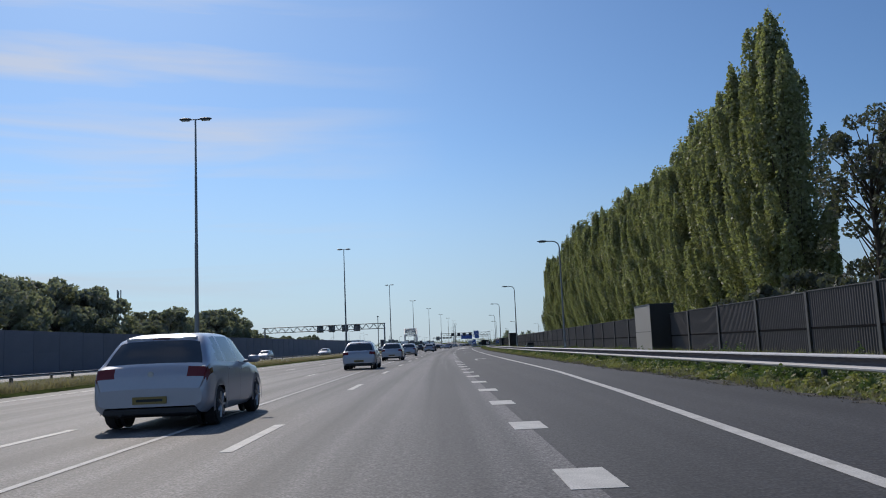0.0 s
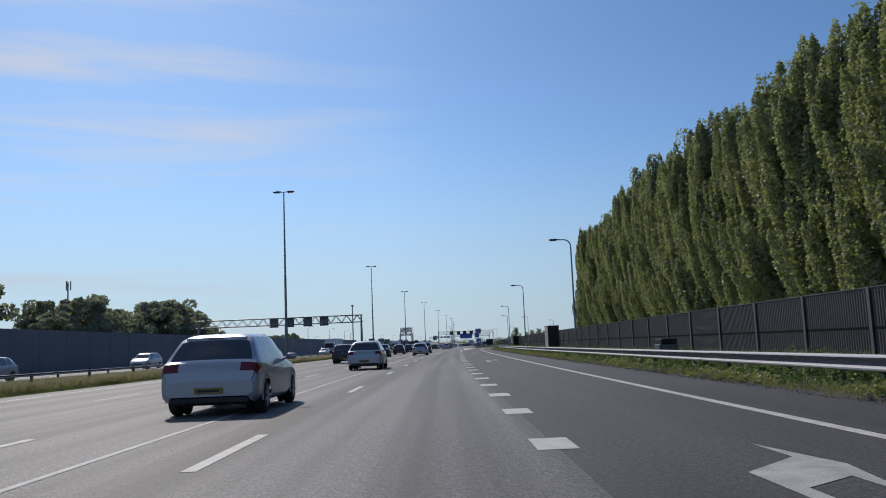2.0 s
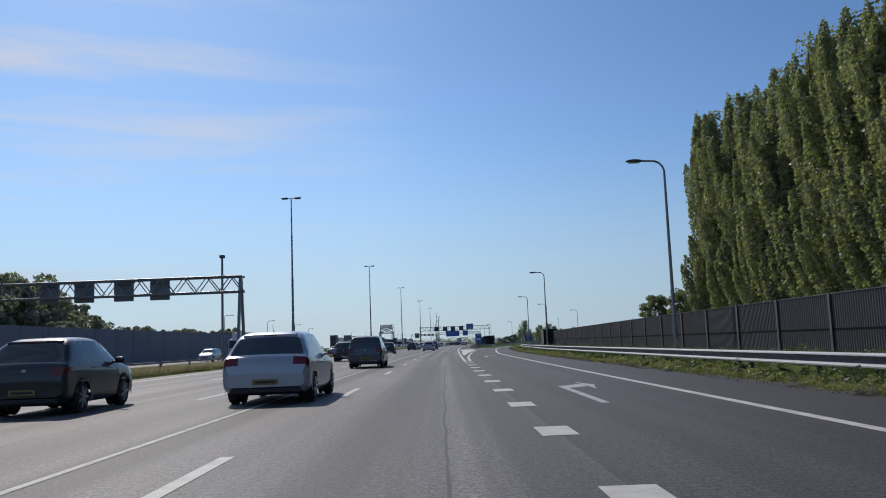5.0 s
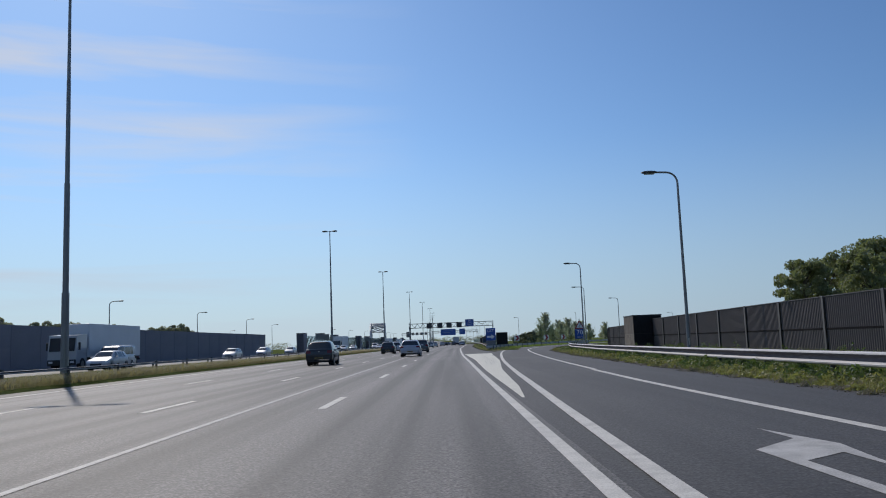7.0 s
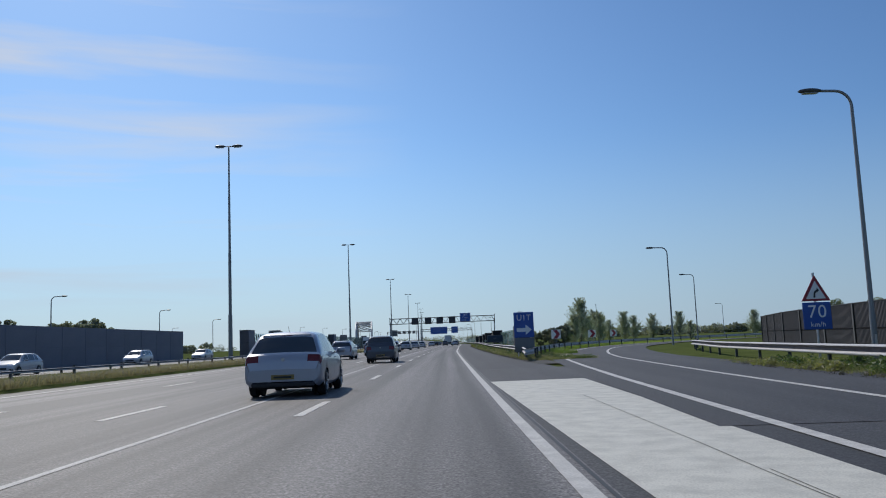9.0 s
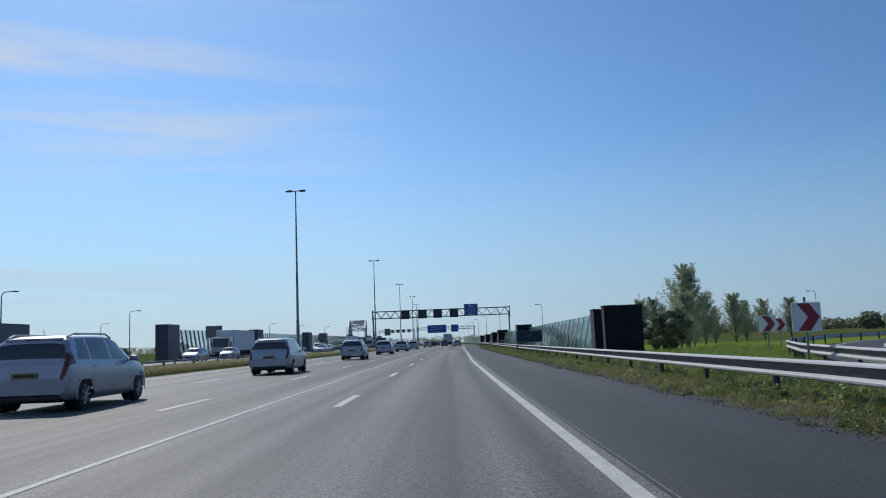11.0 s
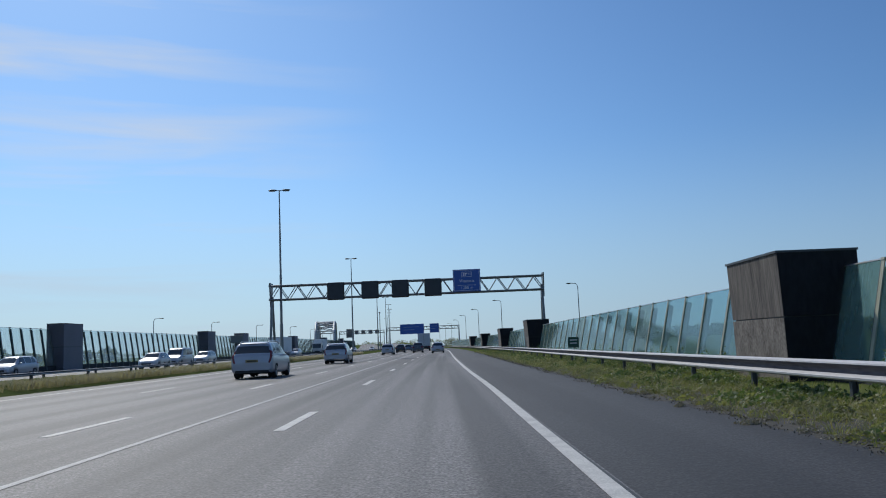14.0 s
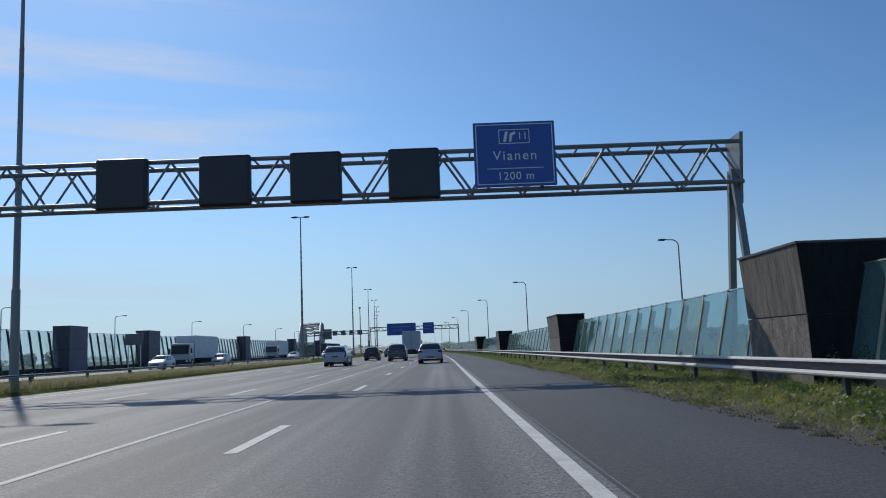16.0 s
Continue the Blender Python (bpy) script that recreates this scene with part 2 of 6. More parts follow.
WEED_DEAD = leaf_material("dead_grey_weed_stalks", (0.20, 0.18, 0.15), (0.36, 0.33, 0.28), 0.2, 0.8)
MEADOW = material("meadow_green", (0.16, 0.25, 0.04), 0.95, vary=0.3, scale=0.5, fine=12, bump=0.5, tint=(0.26, 0.32, 0.07), amount=0.7, gloss=0.0)
# rail valley: the shade between the ridges is put into this dark colour
RAIL_VALLEY_SHADE = material("shaded_rail_valley", (0.10, 0.094, 0.115), 0.7, 0.0, vary=0.35, scale=0.9, fine=16, tint=(0.20, 0.19, 0.20), amount=0.5, stretch=(1, 0.2, 1), gloss=0.15)
GALV = material("galvanised_steel", (0.52, 0.53, 0.54), 0.42, 0.75, vary=0.18, scale=3, fine=30)
RAIL_STEEL = material("weathered_rail_steel", (0.56, 0.55, 0.56), 0.62, 0.0, vary=0.22, scale=0.8, fine=20, tint=(0.66, 0.64, 0.63), amount=0.6, stretch=(1, 0.25, 1), gloss=0.25)
POLE_GREY = material("grey_lamp_pole", (0.23, 0.24, 0.25), 0.5, 0.35, vary=0.12)
DARK_STEEL = material("dark_grey_steel", (0.075, 0.08, 0.085), 0.5, 0.3, vary=0.15)
CASSETTE = material("dark_cassette", (0.082, 0.073, 0.074), 0.8, 0.0, vary=0.25, scale=0.9, fine=25, random_tone=0.25)
POST_GREY = material("wall_post_grey", (0.105, 0.10, 0.098), 0.6, 0.15, vary=0.2)
CONCRETE = material("stained_concrete", (0.46, 0.44, 0.41), 0.85, vary=0.25, scale=1.2, fine=14, bump=0.3, tint=(0.30, 0.28, 0.255), amount=0.7, stretch=(1, 1, 0.35))
BROWN_CONCRETE = material("brown_stained_concrete", (0.30, 0.265, 0.23), 0.9, vary=0.1, scale=3.6, fine=17, bump=0.5, tint=(0.055, 0.045, 0.038), amount=1.0, stretch=(1, 1, 0.7))
DARK_CONCRETE = material("dark_wall_face", (0.036, 0.037, 0.044), 0.9, vary=0.35, scale=1.0, fine=12, bump=0.3, stretch=(1, 1, 0.3))
# concrete of the pier ends, darkened to hold the shade away from the sun
SHADED_CONCRETE = material("shaded_pier_end", (0.125, 0.12, 0.118), 0.9, vary=0.3, scale=1.1, fine=12, bump=0.3, tint=(0.075, 0.07, 0.07), amount=0.7, stretch=(1, 1, 0.3))
LEFT_WALL = material("dark_left_wall", (0.20, 0.19, 0.235), 0.85, vary=0.2, scale=0.3, fine=8, random_tone=0.2)
GLASS_PALE = glass_material("pale_blue_screen_glass", (0.86, 0.925, 0.945), 0.90, (0.66, 0.74, 0.78))
GLASS = glass_material("green_screen_glass", (0.70, 0.865, 0.87), 0.73, (0.42, 0.60, 0.60), (0.60, 0.68, 0.60))
LEAF_POPLAR = leaf_material("poplar_leaves", (0.20, 0.215, 0.12), (0.62, 0.60, 0.41), 0.48, 0.5)
LEAF_DARK = leaf_material("dark_tree_leaves", (0.21, 0.22, 0.195), (0.38, 0.385, 0.34), 0.38, 0.7)
LEAF_WILLOW = leaf_material("willow_leaves", (0.28, 0.30, 0.25), (0.60, 0.62, 0.56), 0.38, 0.45)
LEAF_BUSH = leaf_material("bush_leaves", (0.17, 0.19, 0.11), (0.32, 0.33, 0.21), 0.4, 0.6)
LEAF_PINE = leaf_material("pine_needles", (0.11, 0.12, 0.10), (0.17, 0.175, 0.14), 0.25, 0.7)
BARK = material("bark", (0.085, 0.07, 0.055), 0.95, vary=0.35, scale=6, fine=40, bump=0.6, stretch=(1, 1, 0.25))


# ---- mesh helpers ----
def part(name, bm, mat, parent=None, label="", smooth=False):
    """Links a bmesh as one mesh object, under its thing."""
    me = bpy.data.meshes.new(name)
    bm.to_mesh(me)
    bm.free()
    if smooth:
        for f in me.polygons:
            f.use_smooth = True
    for q in mat if isinstance(mat, (list, tuple)) else [mat]:
        me.materials.append(q)
    ob = new(name, me)
    if parent:
        ob.parent = parent
    return tagged(ob, label) if label else ob


def raw(name, verts, faces, mat, parent=None, uv=None, smooth=False):
    me = bpy.data.meshes.new(name)
    me.from_pydata(verts, [], faces)
    me.materials.append(mat)
    if uv:
        lay = me.uv_layers.new(name="UVMap")
        for lp in me.loops:
            lay.data[lp.index].uv = uv[lp.vertex_index]
    if smooth:
        for f in me.polygons:
            f.use_smooth = True
    ob = new(name, me)
    if parent:
        ob.parent = parent
    return ob


def shared(name, like, parent, m):
    """Another piece on the mesh of a first one."""
    ob = new(name, like.data)
    ob.parent = parent
    ob.matrix_basis = m
    return ob


def empty(name, m=None):
    ob = new(name)
    ob.empty_display_size = 0.2
    if m is not None:
        ob.matrix_basis = m
    return ob


def box(bm, lo, hi, bevel=0.0):
    lo, hi = Vector(lo), Vector(hi)
    r = bmesh.ops.create_cube(bm, size=1, matrix=Matrix.Translation((lo + hi) / 2) @ Matrix.Diagonal((*(hi - lo), 1)))
    if bevel:
        vs = set(r["verts"])
        es = [e for e in bm.edges if e.verts[0] in vs and e.verts[1] in vs]
        bmesh.ops.bevel(bm, geom=es, offset=bevel, segments=2, affect="EDGES", profile=0.5)
    return bm


def boxed(lo, hi, bevel=0.0):
    return box(bmesh.new(), lo, hi, bevel)


def tube(bm, a, b, r0, r1=None, n=10):
    a, b = Vector(a), Vector(b)
    d = b - a
    if d.length < 1e-5:
        return bm
    m = Matrix.Translation((a + b) / 2) @ d.to_track_quat("Z", "Y").to_matrix().to_4x4()
    bmesh.ops.create_cone(bm, cap_ends=True, segments=n, radius1=r0, radius2=r1 if r1 is not None else r0, depth=d.length, matrix=m)
    return bm


def polyline_tube(bm, pts, radii, n=10):
    for i in range(len(pts) - 1):
        tube(bm, pts[i], pts[i + 1], radii[i], radii[i + 1], n)
    return bm


def prism(bm, outline, depth, m=None):
    """Extrudes an outline of (x, z) by depth along y."""
    m = m or Matrix()
    a = [bm.verts.new(m @ Vector((x, 0, z))) for x, z in outline]
    b = [bm.verts.new(m @ Vector((x, depth, z))) for x, z in outline]
    k = len(outline)
    bm.faces.new(a)
    bm.faces.new(b[::-1])
    for i in range(k):
        bm.faces.new((a[i], b[i], b[(i + 1) % k], a[(i + 1) % k]))
    bmesh.ops.recalc_face_normals(bm, faces=bm.faces[:])
    return bm


def between(table, y):
    """Reads a table of (y, value) with straight runs between."""
    if y <= table[0][0]:
        return table[0][1]
    for (y0, a), (y1, b) in zip(table, table[1:]):
        if y <= y1:
            u = (y - y0) / (y1 - y0)
            return a + (b - a) * u
    return table[-1][1]


def strip(name, left, right, y0, y1, z, mat, parent=None, step=4.0, across=1):
    """A sheet along the road between two offsets, which are numbers or tables."""
    L = left if callable(left) else (lambda y: between(left, y)) if isinstance(left, list) else (lambda y: left)
    R = right if callable(right) else (lambda y: between(right, y)) if isinstance(right, list) else (lambda y: right)
    k = max(1, int(math.ceil((y1 - y0) / step)))
    v, f, uv = [], [], []
    for i in range(k + 1):
        y = y0 + (y1 - y0) * i / k
        for j in range(across + 1):
            d = L(y) + (R(y) - L(y)) * j / across
            v.append(at(d, y, z))
            uv.append((d, y))
    w = across + 1
    for i in range(k):
        for j in range(across):
            f.append((i * w + j, i * w + j + 1, (i + 1) * w + j + 1, (i + 1) * w + j))
    return raw(name, v, f, mat, parent, uv)


# ---- ground and roads ----
Y_START, Y_FAR = -90.0, 1700.0
LANE_LINES = (-2.29, -5.78, -9.26)
EDGE_LEFT = -12.75
RIGHT_LINE = [(-90, 2.6), (0, 3.2), (6, 3.55), (12, 3.9), (24, 4.4), (34, 4.52), (60, 4.6), (100, 4.69), (170, 4.7), (198, 4.71), (206, 4.76), (215, 5.03)]
RAMP_LINE = [(176, 1.40), (192, 1.63), (200, 1.88), (208, 2.16), (213, 2.32), (224, 2.72), (233, 3.1), (241, 3.5), (250, 4.0), (262, 4.7), (272, 5.4), (282, 6.2), (291, 7.4), (300, 9.0), (309, 10.9), (318, 13.2), (327, 16.4), (335, 20.0), (343, 24.3), (350, 28.8), (356, 33.6), (364, 42), (372, 53), (380, 68), (386, 84)]
PAVED_RIGHT = [(-90, 6.4), (25, 6.6), (130, 6.95), (196, 7.1), (215, 7.4), (240, 8.3), (262, 9.6), (272, 10.4)]


def ramp_run(offset, y0=176, y1=384, n=100):
    """Points beside the exit's left line, offset to its right."""
    pts = []
    for i in range(n + 1):
        y = y0 + (y1 - y0) * i / n
        e = 1.5
        a, b = at(between(RAMP_LINE, y - e), y - e), at(between(RAMP_LINE, y + e), y + e)
        t = (b - a).normalized()
        c = at(between(RAMP_LINE, y), y)
        pts.append(c + Vector((t.y, -t.x, 0)) * offset)
    return pts


def ribbon(name, left, right, z, mat, parent=None):
    v, f, uv = [], [], []
    s = 0.0
    for i, (a, b) in enumerate(zip(left, right)):
        if i:
            s += (a - left[i - 1]).length
        v += [Vector((a.x, a.y, z)), Vector((b.x, b.y, z))]
        uv += [(0, s), ((b - a).length, s)]
        if i:
            f.append((2 * i - 2, 2 * i - 1, 2 * i + 1, 2 * i))
    return raw(name, v, f, mat, parent, uv)


def build_ground():
    ds = [-4500, -1500, -500, -200, -110, -70, -45, -37, -34, -20, -18.5, -16.6, -15.6, -14.4, -14.0, -12, 0, 6.5, 8, 9.5, 12.5, 15, 20, 30, 45, 80, 200, 600, 1800, 4500]
    zs = {-18.5: 0.12, -16.6: 0.42, -15.6: 0.36, -14.4: 0.06, 8: -0.02, 9.5: 0.08, 12.5: 0.10, 15: 0.05}
    ys = [-400, -200, -90] + list(range(-60, 640, 10)) + [680, 760, 900, 1100, 1400, 1800, 2600, 4800]
    v, f = [], []
    for y in ys:
        for d in ds:
            z = zs.get(d, -0.06) if y < 800 else -0.06
            if y > 190 and d in (9.5, 12.5, 15):
                z = -0.06
            v.append(Vector((bend(min(y, 1700)) * (1 if abs(d) < 300 else 0) + d, y, z + (rise(y) - 0.3 * min(1, max(0, (y - 700) / 200)) if -60 < d < 25 else 0))))
    w = len(ds)
    for i in range(len(ys) - 1):
        for j in range(w - 1):
            f.append((i * w + j, i * w + j + 1, (i + 1) * w + j + 1, (i + 1) * w + j))
    g = raw("ground", v, f, SOIL)
    return tagged(g, "flat grassy land with dry and green patches beside the motorway", "ground", kind="structure")


build_ground()
BARE_SOIL = material("bare_verge_soil", (0.048, 0.044, 0.040), 0.95, vary=0.5, scale=1.6, fine=22, bump=0.8, tint=(0.10, 0.092, 0.07), amount=0.7)
road = tagged(strip("road", -14.2, 1.33, Y_START, Y_FAR, 0.0, ASPHALT, across=4), "grey worn asphalt motorway with white lane markings", "road", kind="structure")
tagged(strip("road_shoulder", 1.33, lambda y: between(PAVED_RIGHT, y), Y_START, 272, 0.0, ASPHALT_DARK, across=2), "dark asphalt exit lane and hard shoulder beside the lanes", "road", kind="structure")
tagged(strip("road_hard_shoulder", 1.33, [(272, 4.4), (300, 4.05), (400, 3.95), (450, 4.3), (700, 4.3)], 272, Y_FAR, 0.0, ASPHALT_BLACK, across=2), "dark asphalt hard shoulder with a ragged grassy edge", "road", kind="structure")
tagged(strip("road_opposite", -35.0, -20.5, Y_START, Y_FAR, 0.0, ASPHALT), "grey asphalt carriageway of the opposite direction", "road", kind="structure")
exit_road = tagged(ribbon("road_exit", ramp_run(-0.7, 250), ramp_run(5.6, 250), 0.006, ASPHALT_DARK), "dark asphalt exit ramp that bends away from the motorway", "road", kind="structure")

# markings: dashes of 3.27 m every 13.1 m, blocks of 1.1 m every 4.3 m
DASH_PITCH, DASH_FIRST = 13.107, 4.83
Z_PAINT = 0.005
seed_dash = None


def mark_mesh(name, w, length):
    return boxed((-w / 2, 0, -0.003), (w / 2, length, 0.0))


for lane, d in enumerate(LANE_LINES):
    for k in range(-5, 62):
        y = DASH_FIRST + DASH_PITCH * k + (0, 0.6, 0.9)[lane]
        if seed_dash is None:
            seed_dash = part("lane_dash", mark_mesh("lane_dash", 0.16, 3.27), WHITE_PAINT, road)
            seed_dash.matrix_basis = spot(d, y, Z_PAINT)
        else:
            shared("lane_dash", seed_dash, road, spot(d, y, Z_PAINT))
seed_block = None
for k in range(-6, 44):
    y = 1.7 + 4.3227 * k
    if y > 176:
        break
    if seed_block is None:
        seed_block = part("block_mark", mark_mesh("block_mark", 0.43, 1.0), WHITE_PAINT, road)
        seed_block.matrix_basis = spot(1.325, y, Z_PAINT)
    else:
        shared("block_mark", seed_block, road, spot(1.325, y, Z_PAINT))
strip("edge_line", EDGE_LEFT - 0.09, EDGE_LEFT + 0.09, Y_START, Y_FAR, Z_PAINT, WHITE_PAINT, road)
MIDDLE_LINE = [(-90, -3.7), (230, -3.7), (300, -3.83), (335, -3.92), (1700, -3.92)]
strip("middle_line", lambda y: between(MIDDLE_LINE, y) - 0.052, lambda y: between(MIDDLE_LINE, y) + 0.052, Y_START, Y_FAR, Z_PAINT, THIN_PAINT, road)
INNER_EDGE = [(178, 1.15), (232, 1.2), (252, 1.1), (280, 1.11), (300, 1.08), (338, 0.96), (352, 1.07), (379, 1.2), (395, 1.24), (407, 1.15), (434, 1.1), (1700, 1.1)]
strip("edge_line", lambda y: between(INNER_EDGE, y) - 0.08, lambda y: between(INNER_EDGE, y) + 0.08, 178, Y_FAR, Z_PAINT, WHITE_PAINT, road)
strip("exit_edge_line", lambda y: between(RIGHT_LINE, y) - 0.09, lambda y: between(RIGHT_LINE, y) + 0.09, Y_START, 215, Z_PAINT, WHITE_PAINT, road)
ribbon("exit_edge_line", ramp_run(2.61, 215), ramp_run(2.78, 215), 0.011, WHITE_PAINT, road)
ribbon("exit_left_line", ramp_run(-0.09, 178), ramp_run(0.09, 178), 0.011, WHITE_PAINT, road)
GORE_LEFT = [(202.5, 1.45), (219, 1.46), (233, 1.6), (240, 1.6), (262.4, 1.32)]
GORE_RIGHT = [(202.5, 1.5), (206, 1.72), (219, 2.14), (233, 2.92), (240, 3.14), (262.4, 3.82)]
strip("gore_area", GORE_LEFT, GORE_RIGHT, 202.5, 262.4, 0.0045, CREAM_PAINT, road, across=2)


def arrow_mark(d, y):
    stem = [(-0.15, 0.0), (0.0, 0.0), (0.0, 4.55), (-0.15, 5.3)]
    bar = [(-0.15, 5.3), (0.0, 4.55), (0.5, 4.95), (0.5, 6.0)]
    head = [(0.5, 3.9), (0.62, 4.75), (0.74, 5.5), (0.62, 6.2), (0.5, 7.0)]
    bm = bmesh.new()
    for poly in (stem, bar, head):
        bm.faces.new([bm.verts.new((x, q, 0.0)) for x, q in poly])
    bmesh.ops.recalc_face_normals(bm, faces=bm.faces[:])
    for f in bm.faces:
        if f.normal.z < 0:
            f.normal_flip()
    ob = part("exit_arrow", bm, THIN_PAINT, road)
    ob.matrix_basis = spot(d, y, Z_PAINT)


for d, y in ((2.72, 50.8), (2.76, 97.7), (2.8, 144.5), (3.03, 189.0)):
    arrow_mark(d, y)


# thin dark scratches along the gore
GORE_SCRATCH = material("dark_scratch", (0.16, 0.15, 0.13), 0.8, vary=0.3)
for k, (share, y0, y1) in enumerate(((0.55, 226, 243), (0.63, 229, 247), (0.70, 227, 239), (0.47, 232, 245), (0.78, 230, 244), (0.36, 226, 234), (0.60, 238, 256))):
    def scratch(y, w, share=share, k=k):
        a, b = between(GORE_LEFT, y), between(GORE_RIGHT, y)
        return a + (b - a) * share + 0.03 * noise.noise(Vector((y * 0.4, k * 2.3, 0))) + w
    strip("scratch", lambda y, scratch=scratch: scratch(y, -0.006), lambda y, scratch=scratch: scratch(y, 0.006), y0, y1, 0.008, GORE_SCRATCH, road, 0.5)


# ---- guard rails ----
W_BEAM = [(0.0, 0.155), (0.035, 0.150), (0.080, 0.125), (0.086, 0.100), (0.074, 0.078), (0.022, 0.040), (0.0, 0.0), (0.0, -0.050), (0.055, -0.074), (0.086, -0.095), (0.080, -0.125), (0.035, -0.150), (0.0, -0.155)]


def guard_rail(name, pts, face, z, label, post_gap=4.0, group="", size=1.0):
    """A W-beam along pts, bulging to its left (face -1) or right (face 1), on posts."""
    thing = empty(name)
    k = len(W_BEAM)
    v, f = [], []
    for i, p in enumerate(pts):
        t = (pts[min(i + 1, len(pts) - 1)] - pts[max(i - 1, 0)]).normalized()
        nrm = Vector((t.y, -t.x, 0)) * face
        for o, h in W_BEAM:
            v.append(p + nrm * o * size + Vector((0, 0, z + h * size)))
        for o, h in W_BEAM[::-1]:
            v.append(p + nrm * (o * size - 0.006) + Vector((0, 0, z + h * size)))
        if i:
            w = 2 * k
            for j in range(w):
                a, b = (i - 1) * w + j, (i - 1) * w + (j + 1) % w
                f.append((a, b, b + w, a + w))
    beam = raw("beam", v, f, RAIL_STEEL, thing)
    # the valley between the two ridges is coloured darker, its shade painted in
    beam.data.materials.append(RAIL_VALLEY_SHADE)
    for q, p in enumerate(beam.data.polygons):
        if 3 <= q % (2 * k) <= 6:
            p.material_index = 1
    seed = None
    run = 0.0
    for i in range(1, len(pts)):
        run += (pts[i] - pts[i - 1]).length
        if run < post_gap:
            continue
        run = 0.0
        t = (pts[i] - pts[i - 1]).normalized()
        nrm = Vector((t.y, -t.x, 0)) * face
        m = Matrix.Translation(pts[i] - nrm * 0.06) @ Matrix.Rotation(math.atan2(-t.x, t.y), 4, "Z")
        if seed is None:
            bm = boxed((-0.05, -0.04, -0.35), (-0.035, 0.04, z + 0.12))
            box(bm, (0.035, -0.04, -0.35), (0.05, 0.04, z + 0.12))
            box(bm, (-0.035, -0.006, -0.35), (0.035, 0.006, z + 0.12))
            seed = part("post", bm, DARK_STEEL, thing)
            seed.matrix_basis = m
        else:
            shared("post", seed, thing, m)
    return tagged(thing, label, "guard rail", group, "")


RAIL_RIGHT = [(-90, 7.6), (130, 8.1), (196, 8.3), (215, 8.7), (240, 9.7), (262, 11.2), (280, 13.4), (295, 16.5), (305, 20)]
RAIL_MAIN = [(281, 4.1), (290, 4.8), (304, 5.4), (350, 5.8), (400, 6.3), (440, 6.7), (760, 6.7)]


def along(table, y0, y1, step=2.0):
    n = int((y1 - y0) / step)
    return [at(between(table, y0 + (y1 - y0) * i / n), y0 + (y1 - y0) * i / n) for i in range(n + 1)]


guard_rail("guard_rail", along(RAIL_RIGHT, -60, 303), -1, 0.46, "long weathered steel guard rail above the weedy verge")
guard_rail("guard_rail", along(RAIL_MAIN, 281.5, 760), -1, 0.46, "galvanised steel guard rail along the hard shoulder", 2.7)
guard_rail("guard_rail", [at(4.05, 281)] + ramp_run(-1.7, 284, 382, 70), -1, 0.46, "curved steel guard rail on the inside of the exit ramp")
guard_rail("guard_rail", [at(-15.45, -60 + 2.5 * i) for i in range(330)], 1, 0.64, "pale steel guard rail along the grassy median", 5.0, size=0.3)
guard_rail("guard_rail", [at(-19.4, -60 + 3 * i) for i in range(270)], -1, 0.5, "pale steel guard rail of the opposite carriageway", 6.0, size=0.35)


# ---- dark noise wall beside the exit lane ----
WALL_RIGHT = [(-60, 12.15), (130, 12.05), (180, 12.5), (215, 13.3), (240, 14.2), (250, 14.7), (268, 16.0), (285, 18.8), (298, 22.4), (306, 27)]
BAY = 4.2
JOINT_BLACK = material("black_joint_rail", (0.014, 0.013, 0.015), 0.95, vary=0.2, gloss=0.05)


def ribbed_panel(w, h, pitch=0.14, proud=0.035):
    """A cassette with upright ribs and a plain frame."""
    v, f = [], []
    n = int(w / pitch)
    xs = []
    for i in range(n):
        a = i * w / n
        xs += [(a, 0), (a + 0.04, proud), (a + 0.09, proud), (a + 0.13, 0)]
    xs.append((w, 0))
    for x, o in xs:
        v += [(-o, x, 0), (-o, x, h)]
    for i in range(len(xs) - 1):
        f.append((2 * i, 2 * i + 1, 2 * i + 3, 2 * i + 2))
    k = len(v)
    v += [(0.1, 0, 0), (0.1, 0, h), (0.1, w, h), (0.1, w, 0), (0, 0, h), (0, w, h)]
    f += [(k, k + 3, k + 2, k + 1), (k + 4, k + 1, k + 2, k + 5), (0, k, k + 1, 1)]
    return v, f


def wall_bays(table, y0, y1, bay):
    pts, y = [], y0
    while y < y1:
        a = at(between(table, y), y)
        e = y + 0.5
        b = at(between(table, e), e)
        y2 = y + bay * 0.5 / (b - a).length
        pts.append((y, a, at(between(table, y2), y2)))
        y = y2
    return pts


